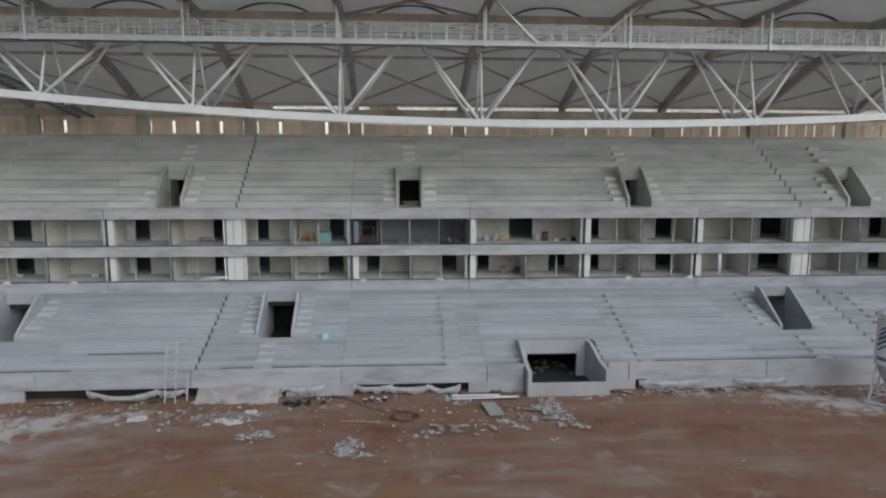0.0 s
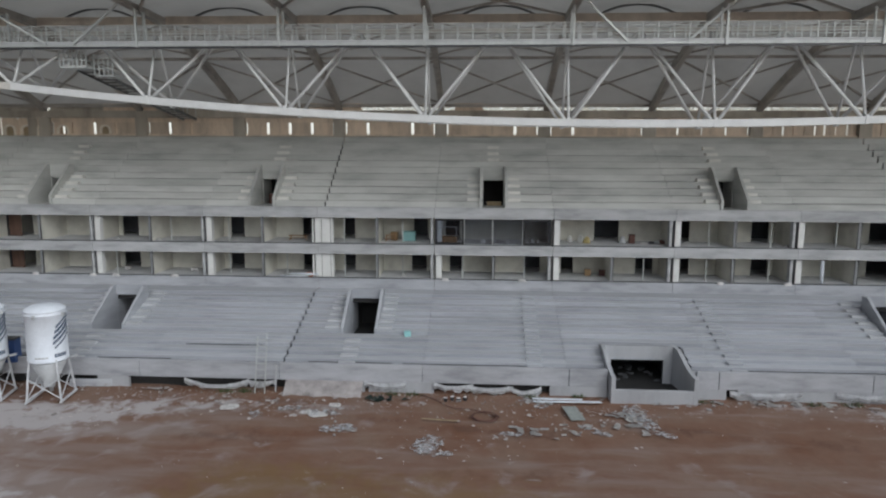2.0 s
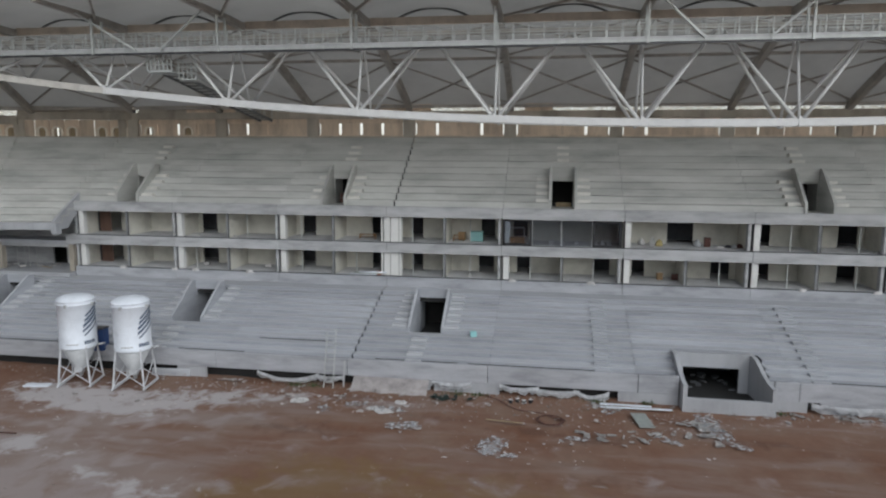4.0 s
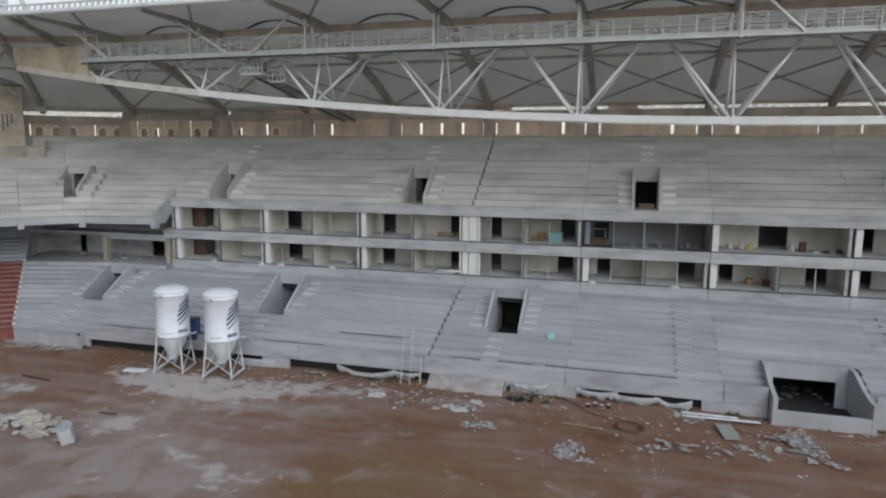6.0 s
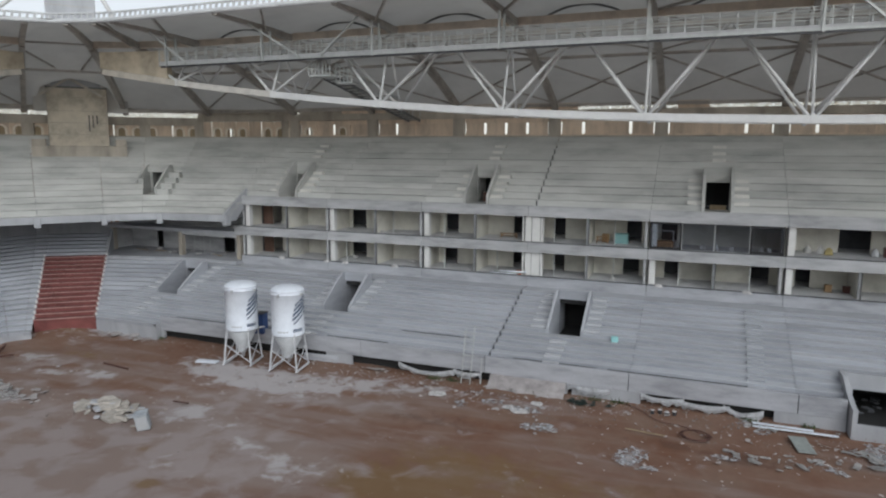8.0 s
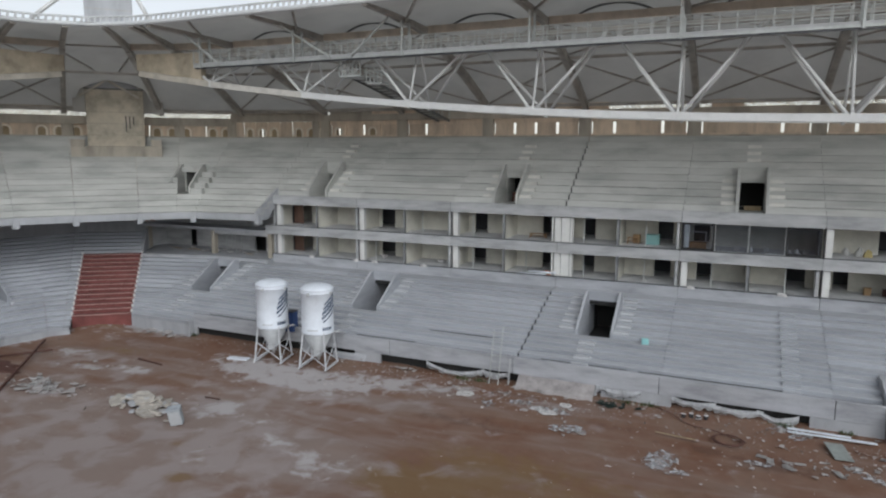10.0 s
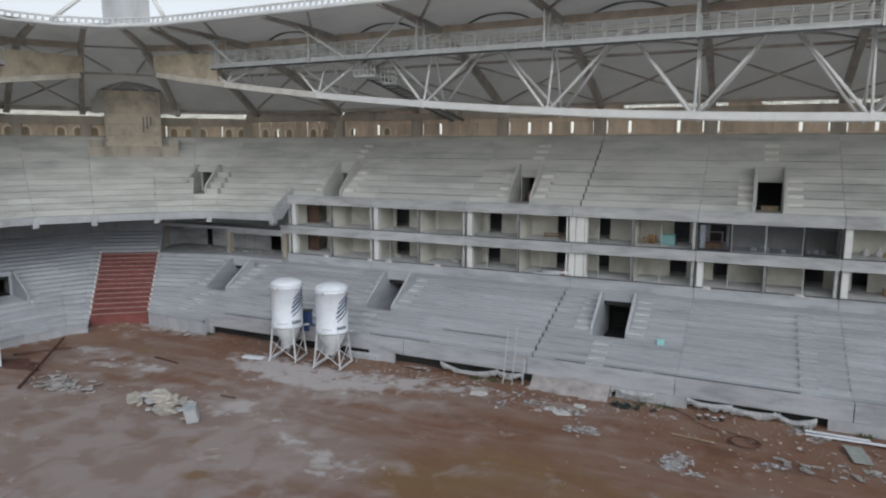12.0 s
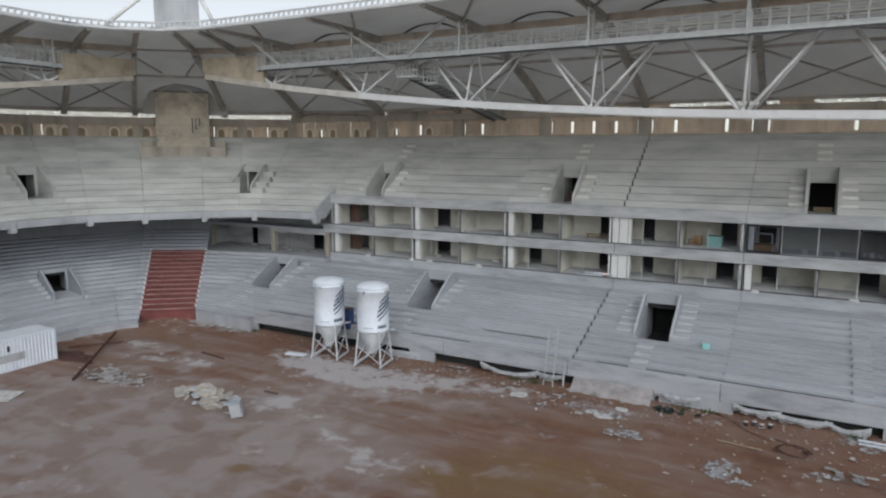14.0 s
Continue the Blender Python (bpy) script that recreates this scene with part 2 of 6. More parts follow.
def sweep(bm, points, w, h=None, sides=4, grow=1.0):
    """One unbroken bar through all the points, w wide and h high (four sides), or round."""
    pts = [Vector(p) for p in points]
    h = h or w
    rings = []
    for k, p in enumerate(pts):
        g = grow + (1 - grow) * k / (len(pts) - 1)
        d = (pts[min(k + 1, len(pts) - 1)] - pts[max(k - 1, 0)]).normalized()
        u = Vector((0, 0, 1)) if abs(d.z) < 0.98 else Vector((0, 1, 0))
        s = d.cross(u).normalized()
        q = s.cross(d)
        if sides == 4:
            cs = ((-1, -1), (1, -1), (1, 1), (-1, 1))
        else:
            cs = [(math.cos(2 * math.pi * j / sides), math.sin(2 * math.pi * j / sides)) for j in range(sides)]
        rings.append([bm.verts.new(p + s * c[0] * w / 2 + q * c[1] * h * g / 2) for c in cs])
    for a, b in zip(rings, rings[1:]):
        for j in range(sides):
            bm.faces.new((a[j], a[(j + 1) % sides], b[(j + 1) % sides], b[j])).smooth = sides > 4
    bm.faces.new(rings[0][::-1]), bm.faces.new(rings[-1])
    return bm


def tube(bm, points, r, sides=6):
    return sweep(bm, points, 2 * r, sides=sides)


def mesh_of(name, bm, mat):
    me = bpy.data.meshes.new(name)
    bmesh.ops.recalc_face_normals(bm, faces=bm.faces)
    bm.to_mesh(me)
    bm.free()
    me.materials.append(mat)
    return me


def part(name, bm, mat, parent, label="", at=None):
    ob = new(name, mesh_of(name, bm, mat))
    ob.parent = parent
    if at is not None:
        ob.matrix_basis = at
    return tagged(ob, label)


def solid(name, bm, mat, label="", category="", group="", kind=""):
    return tagged(new(name, mesh_of(name, bm, mat)), label, category, group, kind)


def thing(name, label, category, group="", kind="", at=None):
    ob = new(name)
    ob.empty_display_size = 0.3
    if at is not None:
        ob.matrix_basis = at
    return tagged(ob, label, category, group, kind)


def B():
    return bmesh.new()


def shard(rnd, size, thick):
    """A broken slab: a ragged polygon with thickness."""
    bm = B()
    n = rnd.randint(4, 7)
    pts = []
    for k in range(n):
        a = 2 * math.pi * (k + rnd.uniform(-0.25, 0.25)) / n
        r = size * rnd.uniform(0.6, 1.1)
        pts.append((r * math.cos(a), r * math.sin(a) * 0.7))
    prism(bm, pts, "z", 0, thick)
    return bm


# ---------- plan ----------
BAY = 10.35
LINES = [6.3 + BAY * k for k in range(-5, 6)]           # grid lines across the main stand: -45.45 to 58.05
X_END, X_RIGHT = -45.45, 58.05
LOW_ROWS, LOW_Y, LOW_D, LOW_Z, LOW_R = 11, 46.4, 0.9, 1.95, 0.3
UP_ROWS, UP_Y, UP_D, UP_Z, UP_R = 11, 58.2, 0.88, 12.7, 0.577
UP_LINES = [x + {3: 0.5, 8: -0.5}.get(k, 0) for k, x in enumerate(LINES)]    # the wide joints of the upper tier stand off the grid
UP_VOMS = [1.1 + 20.7 * k for k in (-2, -1, 0, 1, 2)]
LOW_VOMS = [-30.0, -9.5, 32.35, 52.6]
PORTAL = (9.3, 14.8)

# ---------- ground ----------
# places where cement dust, plaster and trodden paler soil lie: x, y, spread in x, spread in y, strength
DUSTY = [(-3.0, 36.5, 1.2, 1.0, 0.7), (-30.7, 32.6, 1.9, 1.5, 1.0), (-27.0, 31.9, 1.6, 0.8, 0.5), (-42.2, 35.6, 1.7, 1.0, 1.0), (-46.3, 34.9, 1.5, 0.7, 0.9), (-50.7, 36.9, 2.6, 1.1, 0.85), (-44.8, 29.9, 2.3, 0.8, 0.8),
         (-34.4, 40.0, 3.2, 2.1, 1.25), (-30.2, 39.8, 3.4, 2.2, 1.2), (-25.0, 40.4, 3.6, 1.8, 0.85), (-27, 37.6, 3.0, 1.5, 0.5), (-38.0, 41.4, 2.0, 1.2, 0.5), (-20.5, 42.2, 3.2, 1.6, 0.75), (-15.8, 42.4, 2.2, 1.0, 0.55), (-11.2, 41.6, 2.2, 1.1, 0.7), (-8.8, 38.7, 1.1, 0.6, 0.6),
         (-25.0, 30.3, 1.8, 0.9, 0.5), (-19.2, 28.9, 1.8, 1.0, 0.65), (-21.5, 28.8, 1.3, 0.7, 0.6), (-20.2, 27.2, 2.4, 0.9, 0.5), (-23.5, 29.8, 1.5, 0.7, 0.6), (-26.5, 26.0, 2.5, 0.8, 0.45), (31.0, 41.3, 4.0, 2.2, 0.9), (27, 43.4, 3.2, 1.1, 0.6), (21.5, 44.2, 3.4, 0.7, 0.6), (10.4, 41.4, 0.9, 1.8, 0.45),
         (-57.6, 38.6, 1.3, 3.0, 0.8), (-59.2, 32.8, 1.5, 3.2, 0.8), (-50, 44.4, 4.5, 0.9, 0.9), (-6.0, 43.4, 2.2, 0.7, 0.4), (14, 43, 2.2, 0.9, 0.45), (-38.0, 23.2, 3.0, 1.2, 0.35), (-33.2, 19.0, 4.0, 1.2, 0.35), (-53.5, 41.8, 3.0, 1.4, 0.5)]
# broad stretches of greyer soil and of ochre soil
GREY = [(-42, 24, 17, 9, 0.75), (-28, 21, 9, 6, 0.55), (-30, 35, 9, 6, 0.5), (-48, 37, 8, 6, 0.45), (-22, 39, 8, 3.5, 0.4), (-27, 30, 6, 3, 0.5), (24, 43, 12, 2.5, 0.3), (-20, 28, 5, 3, 0.4), (-9, 41.5, 5, 2.5, 0.35), (-10, 14, 30, 8, 0.4), (6, 32, 24, 8, 0.34)]
DAMP = [(3.0, 38.7, 2.6, 1.0, 0.75), (12.4, 39.8, 2.2, 1.1, 0.7), (-15.2, 37.4, 5.0, 1.5, 0.55), (-1.6, 39.3, 2.2, 0.7, 0.7), (-6.5, 40.4, 2.5, 0.8, 0.5), (20, 38.5, 5, 1.5, 0.45), (-13.0, 42.9, 4, 0.7, 0.5), (2.0, 33.5, 6, 0.8, 0.4)]
OCHRE = [(-26.0, 24.1, 1.3, 0.7, 0.8), (-14.6, 28.6, 3.4, 1.8, 0.7), (-28.8, 27.3, 1.4, 0.6, 0.6), (-3, 29.5, 14, 5, 0.62), (-47.5, 39.0, 3.5, 1.2, 0.6), (-54.5, 43.2, 2.5, 1.4, 0.6), (-12, 33, 5, 2, 0.35)]
bm = B()
bmesh.ops.create_grid(bm, x_segments=330, y_segments=230, size=1)
for v in bm.verts:
    v.co.x, v.co.y = v.co.x * 90 - 5, v.co.y * 62 + 4
    p = v.co
    v.co.z = -0.1 + 0.12 * noise.noise(Vector((p.x * 0.12, p.y * 0.12, 0))) + 0.07 * noise.noise(Vector((p.x * 0.6, p.y * 0.6, 3))) + 0.04 * noise.noise(Vector((p.x * 1.7, p.y * 1.7, 9)))
    # bank of spoil against the foot of the stand and the corner flight
    v.co.z += 0.12 * max(0, 1 - abs(p.y - 45.6) / 1.6) * (0.5 + 0.5 * noise.noise(Vector((p.x * 0.35, 1, 0)))) * (p.x > -46)
    v.co.z += 0.6 * max(0, 1 - math.hypot(p.x + 55.4, p.y - 42.8) / 5.0)
    # old wheel ruts
    for cx, cy, r in ((-30, 6, 24.0), (-30, 6, 25.8), (-8, 60, 26.0), (-8, 60, 27.8)):
        v.co.z -= 0.05 * max(0, 1 - abs(math.hypot(p.x - cx, p.y - cy) - r) / 0.45)
for f in bm.faces:
    f.smooth = True
far = [bm.verts.new(c) for c in ((-3000, -3000, -0.5), (3000, -3000, -0.5), (3000, 3000, -0.5), (-3000, 3000, -0.5))]
bm.faces.new(far)
ground = solid("ground", bm, EARTH, "bare reddish earth of the stripped pitch, dusty and rutted", "ground", kind="structure")
places = np.array([v.co for v in ground.data.vertices])
for name, spots, most in (("dust", DUSTY, 0.95), ("grey_soil", GREY, 0.85), ("ochre_soil", OCHRE, 0.8), ("damp_soil", DAMP, 0.8)):
    amount = sum(k * np.exp(-((places[:, 0] - x) / a) ** 2 - ((places[:, 1] - y) / b) ** 2) for x, y, a, b, k in spots)
    ground.data.attributes.new(name, "FLOAT", "POINT").data.foreach_set("value", np.minimum(most, amount).astype(np.float32))


# ---------- terraces ----------
def spans(x0, x1, holes):
    out, x = [], x0
    for a, b in sorted(holes):
        if b > x and a < x1:
            if a > x + 0.05:
                out.append((x, a))
            x = max(x, b)
    if x < x1 - 0.05:
        out.append((x, x1))
    return out


unit_meshes = {}


def unit_mesh(length, depth, rise, mat):
    """A precast terrace plank: tread with a chamfered nosing and its riser, along x from 0."""
    key = (round(length, 2), depth, rise, mat.name)
    if key not in unit_meshes:
        bm = B()
        t, g = 0.13, 0.014
        prism(bm, [(0, -0.025), (0.025, 0.0), (depth + 0.05, 0.0), (depth + 0.05, -t), (t, -t), (t, -rise + 0.006), (0.015, -rise + 0.006)], "x", g, length - g)
        unit_meshes[key] = mesh_of("terrace_unit", bm, mat)
    return unit_meshes[key]


def straight_rows(parent, rows, y, d, z, r, holes_of, mat, depth_last=None, lines=LINES):
    for i in range(rows):
        for a, b in zip(lines, lines[1:]):
            for x0, x1 in spans(a, b, holes_of(i)):
                dd = depth_last if depth_last and i == rows - 1 else d
                # two of the grid lines are wide expansion joints
                j0, j1 = (0.05 if x0 in (lines[3], lines[8]) else 0.0), (0.05 if x1 in (lines[3], lines[8]) else 0.0)
                ob = new("terrace_unit", unit_mesh(x1 - x0 - j0 - j1, dd, r, mat))
                ob.parent = parent
                ob.location = (x0 + j0, y + d * i + random.uniform(-0.012, 0.012), z + r * i + random.uniform(-0.012, 0.012))


def low_holes(i):
    h = [(x - 1.4, x + 1.4) for x in LOW_VOMS if 4 <= i <= 8]
    if i <= 2:
        h.append((PORTAL[0] - 0.3, PORTAL[1] + 0.3))
    return h


def up_holes(i):
    return [(x - 1.16, x + 1.16) for x in UP_VOMS if i <= 3]


lower = thing("terrace_lower", "lower tier of bare grey precast concrete steps without seats", "grandstand", kind="structure")
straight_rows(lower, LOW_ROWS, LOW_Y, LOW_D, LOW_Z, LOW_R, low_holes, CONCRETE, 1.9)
upper = thing("terrace_upper", "upper tier of weathered precast concrete steps without seats", "grandstand", kind="structure")
straight_rows(upper, UP_ROWS, UP_Y, UP_D, UP_Z, UP_R, up_holes, CONCRETE_UP, lines=UP_LINES)

# half-height blocks of the stairways between the rows
step_meshes = {}


def stair_block(parent, x, y, z, w, d, h, mat):
    key = (w, d, h, mat.name)
    if key not in step_meshes:
        bm = B()
        box(bm, -w / 2, w / 2, 0, d, -h, 0, 0.015)
        step_meshes[key] = mesh_of("stair_block", bm, mat)
    ob = new("stair_block", step_meshes[key])
    ob.parent = parent
    ob.location = (x + random.uniform(-0.03, 0.03), y, z)


def flight(parent, x, rows, y, d, z, r, w, mat):
    for i in rows:
        stair_block(parent, x, y + d * i - d * 0.6, z + r * i - r * 0.5, w, d * 0.6, r * 0.5 - 0.004, mat)


for x in LOW_VOMS + [-49.2]:
    for s in (-2.15, 1.98):
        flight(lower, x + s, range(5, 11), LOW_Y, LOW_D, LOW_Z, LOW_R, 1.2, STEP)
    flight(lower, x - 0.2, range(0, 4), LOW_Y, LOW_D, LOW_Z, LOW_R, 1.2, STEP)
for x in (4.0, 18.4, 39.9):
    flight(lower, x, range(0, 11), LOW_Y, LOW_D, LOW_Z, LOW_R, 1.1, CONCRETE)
for x in UP_VOMS:
    for s in (-1.78, 1.78):
        flight(upper, x + s, range(1, 5), UP_Y, UP_D, UP_Z, UP_R, 1.15, STEP_UP)
    flight(upper, x, range(7, 10), UP_Y, UP_D, UP_Z, UP_R, 1.1, STEP_UP)


FAN = {5: Vector((-0.73, 0.786)), 6: Vector((-0.833, 0.77)), 7: Vector((-0.862, 0.742))}     # the red flight widens as it climbs


def offset_path(pts, o):
    """The path moved outwards by o (to the right of its run), with mitred corners."""
    out = []
    n = len(pts)
    for k in range(n):
        ds = []
        if k:
            ds.append((Vector(pts[k]) - Vector(pts[k - 1])).normalized())
        if k < n - 1:
            ds.append((Vector(pts[k + 1]) - Vector(pts[k])).normalized())
        ns = [Vector((d.y, -d.x)) for d in ds]
        m = sum(ns, Vector((0, 0))) / len(ns)
        if pts[0] == (X_END, 45.1) and k in FAN:
            out.append(Vector(pts[k]) + FAN[k] * o)
        else:
            out.append(Vector(pts[k]) + m * (o / max(m.length_squared, 0.3)))
    return out


LOW_PATH = [(X_END, 45.1), (-47.85, 45.1), (-50.55, 45.1), (-52.3, 45.12), (-52.8, 45.11), (-53.27, 45.09), (-57.32, 41.78), (-57.75, 41.35), (-58.8, 40.2), (-59.5, 38.6), (-60.2, 36.0), (-60.3, 30), (-60.3, 20), (-60.3, 10), (-60.3, -25), (-60.3, -60)]
K_RED, K_VOM, K_CORNER = 5, 9, 3
UP_PATH = [(X_END, 54.6), (-46.3, 54.6), (-53.2, 53.6), (-54.5, 52.55), (-57, 50), (-60.6, 45.4), (-63.5, 41.2), (-64.0, 40.0), (-64.3, 37.4), (-64.4, 30), (-64.4, 20), (-64.4, 10), (-64.4, -25), (-64.4, -60)]


def curved_rows(parent, path, rows, o0, d, z, r, mat, skip=lambda i, k: False, mat_of=None):
    for i in rows:
        p0, p1, p2 = offset_path(path, o0 + d * i), offset_path(path, o0 + d * i + 0.13), offset_path(path, o0 + d * (i + 1) + 0.05)
        zt = z + r * i
        for k in range(len(path) - 1):
            if skip(i, k):
                continue
            bm = B()
            g = 0.016 / (p1[k] - p1[k + 1]).length

            def q(p, s, h):
                c = p[k].lerp(p[k + 1], s)
                return bm.verts.new((c.x, c.y, h))
            ends = []
            for s in (g, 1 - g):
                ends.append([q(p0, s, zt), q(p2, s, zt), q(p2, s, zt - 0.13), q(p1, s, zt - 0.13), q(p1, s, zt - r + 0.006), q(p0, s, zt - r + 0.006)])
            L, R = ends
            for a in range(6):
                bm.faces.new((L[a], L[(a + 1) % 6], R[(a + 1) % 6], R[a]))
            bm.faces.new(L[::-1]), bm.faces.new(R)
            part("terrace_unit", bm, mat_of(i, k) if mat_of else mat, parent)


def low_skip(i, k):
    if k < K_CORNER:
        return i > 10 or i < -2 or (k == 1 and 4 <= i <= 8)
    return (k == K_VOM and 2 <= i <= 7) or i > 17 or (k < K_RED and (i < -2 or i > 10)) or (k == K_RED and i < -2)


corner_low = thing("terrace_corner_lower", "curved lower corner tier of bare concrete steps, one flight painted red", "grandstand", kind="structure")
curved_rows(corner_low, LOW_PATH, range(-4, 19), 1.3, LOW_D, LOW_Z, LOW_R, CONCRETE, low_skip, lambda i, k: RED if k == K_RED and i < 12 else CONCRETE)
corner_up = thing("terrace_corner_upper", "upper corner tier of pale weathered concrete steps", "grandstand", kind="structure")
curved_rows(corner_up, UP_PATH, range(15), 0.12, UP_D, UP_Z - 4 * UP_R, UP_R, CONCRETE_UP, lambda i, k: k in (2, 7) and 4 <= i <= 7)


def ribbon(bm, path, o0, o1, z0, z1, k0=0, k1=None):
    """A band along a path between two offsets and two heights."""
    a, b = offset_path(path, o0), offset_path(path, o1)
    k1 = len(path) - 1 if k1 is None else k1
    rings = []
    for k in range(k0, k1 + 1):
        rings.append([bm.verts.new((a[k].x, a[k].y, z0)), bm.verts.new((b[k].x, b[k].y, z0)), bm.verts.new((b[k].x, b[k].y, z1)), bm.verts.new((a[k].x, a[k].y, z1))])
    for r, s in zip(rings, rings[1:]):
        for j in range(4):
            bm.faces.new((r[j], r[(j + 1) % 4], s[(j + 1) % 4], s[j]))
    bm.faces.new(rings[0][::-1]), bm.faces.new(rings[-1])
    return bm


# little white stub posts up both sides of the red flight
for s, k in ((1, K_RED), (0, K_RED + 1)):
    for i in range(-2, 12):
        p = offset_path(LOW_PATH, 1.7 + LOW_D * i)[k]
        bm = B()
        box(bm, p.x - 0.07, p.x + 0.07, p.y - 0.07, p.y + 0.07, LOW_Z + LOW_R * i, LOW_Z + LOW_R * i + 0.28)
        part("stub_post", bm, WHITE, corner_low)

for i in range(-2, 12):
    p = offset_path(LOW_PATH, 1.28 + LOW_D * i)
    part("nosing", bar(B(), (*p[K_RED].lerp(p[K_RED + 1], 0.01), LOW_Z + LOW_R * i + 0.012), (*p[K_RED].lerp(p[K_RED + 1], 0.99), LOW_Z + LOW_R * i + 0.012), 0.2, 0.05), NOSING, corner_low, "worn pinkish step edge")

# front parapet, in bay lengths with open joints
for a, b in zip(LINES, LINES[1:]):
    for x0, x1 in spans(a, b, [(PORTAL[0] - 0.3, PORTAL[1] + 0.3)]):
        bm = B()
        box(bm, x0 + 0.02, x1 - 0.02, 45.1, 45.38, 0.72, 2.0, 0.02)
        solid("parapet_pitchside", bm, FORM, "low grey concrete parapet along the foot of the lower tier", "wall", kind="structure")
bm = B()
for x0, x1 in spans(X_END, X_RIGHT, [(PORTAL[0] - 0.3, PORTAL[1] + 0.3)]):
    box(bm, x0, x1, 45.38, 46.5, 1.45, 1.6)
solid("walkway", bm, CAST, "concrete gangway behind the pitchside parapet", "floor", kind="structure")
solid("wall_corner_pitchside", ribbon(B(), LOW_PATH, -0.46, -0.3, -0.3, 1.05, 0, K_RED), CAST, "concrete foot wall at the corner", "wall", kind="structure")
bm = B()
ribbon(bm, LOW_PATH, -0.6, -0.45, -0.3, 1.12, K_RED, K_RED + 1)
solid("wall_end_foot", ribbon(B(), LOW_PATH, -2.25, -2.1, -0.3, 0.46, K_RED + 1), CAST, "concrete foot wall of the end tier", "wall", kind="structure")
solid("wall_foot_end", box(B(), -45.7, -45.46, 44.6, 46.3, -0.3, 1.3), CAST, "end of the corner foot wall beside the parapet", "wall", kind="structure")
solid("wall_flight_foot", bm, RED, "low red foot wall of the painted flight", "wall", kind="structure")
solid("edge_beam_upper_corner", ribbon(B(), UP_PATH, -0.06, 0.12, 9.7, 10.38), CAST, "pale concrete edge beam of the upper corner tier", "beam", kind="structure")
for k, f in ((0, 0), (2, 0), (4, 0), (5, 0), (6, 0), (8, 0.44), (9, 0.5), (10, 0.5)):
    d = (Vector(UP_PATH[k + 1]) - Vector(UP_PATH[k])).normalized()
    p = Vector(UP_PATH[k]).lerp(Vector(UP_PATH[k + 1]), f)
    bm = B()
    box(bm, -0.28, 0.28, -0.2, 0.5, 9.3, 10.32, 0.03)
    pier = solid("corbel", bm, CAST, "pale concrete corbel under the upper tier edge", "corbel", "corbels")
    pier.matrix_basis = Matrix.Translation((p.x, p.y, 0)) @ Matrix.Rotation(math.atan2(-d.y, -d.x), 4, "Z")
bm = B()
a0, a1 = offset_path(UP_PATH, 0.1), offset_path(UP_PATH, 13.4)
for k in range(len(UP_PATH) - 1):
    bm.faces.new([bm.verts.new(c) for c in ((a0[k].x, a0[k].y, 9.72), (a0[k + 1].x, a0[k + 1].y, 9.72), (a1[k + 1].x, a1[k + 1].y, 11.3), (a1[k].x, a1[k].y, 11.3))])
bmesh.ops.solidify(bm, geom=bm.faces[:], thickness=0.15)
solid("soffit_corner", bm, CAST, "concrete underside of the upper corner tier", "soffit", kind="structure")
bm = B()
prism(bm, [(54.55, 9.7), (54.55, 10.5), (58.3, 12.95), (58.3, 11.2), (57.2, 10.6), (56.3, 9.7)], "x", -45.75, -45.47)
solid("wall_tier_end", bm, CAST, "sloping concrete end wall of the upper corner tier", "wall", kind="structure")
# near-black faces paint the shade of the undercroft behind and below the rows
under = thing("wall_undercroft", "near-black faces painted as the shade below the rows of the tiers", "void", kind="structure")
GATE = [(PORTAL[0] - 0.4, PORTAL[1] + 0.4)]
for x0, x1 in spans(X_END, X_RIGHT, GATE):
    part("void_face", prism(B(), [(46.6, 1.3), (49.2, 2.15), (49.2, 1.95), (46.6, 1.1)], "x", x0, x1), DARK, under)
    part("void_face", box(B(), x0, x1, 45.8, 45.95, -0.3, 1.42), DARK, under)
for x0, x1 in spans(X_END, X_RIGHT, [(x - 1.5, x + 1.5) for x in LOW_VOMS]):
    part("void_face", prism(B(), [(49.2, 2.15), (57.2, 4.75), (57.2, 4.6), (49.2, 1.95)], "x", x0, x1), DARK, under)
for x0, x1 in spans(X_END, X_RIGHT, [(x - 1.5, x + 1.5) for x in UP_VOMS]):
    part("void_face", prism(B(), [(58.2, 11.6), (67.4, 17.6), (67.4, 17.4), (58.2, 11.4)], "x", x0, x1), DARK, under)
# open joints behind the pitchside parapet and in one of the lower rows
for x0, x1, y, z in ((-44.6, -34.0, 46.4, 1.64), (-28.6, -23.0, 46.4, 1.64), (-12.6, -6.4, 46.4, 1.64), (-5.6, 3.6, 46.4, 1.64), (18.6, 33.0, 46.4, 1.64), (-22.6, -16.6, 48.2, 2.27)):
    part("open_joint", box(B(), x0, x1, y - 0.02, y + 0.01, z + 0.02, z + 0.075), DARK, under)
bm = B()
ribbon(bm, LOW_PATH, 17.6, 17.9, 0, 10.9, 5)
solid("wall_concourse", bm, CAST, "concrete concourse wall behind the corner tier", "wall", kind="structure")

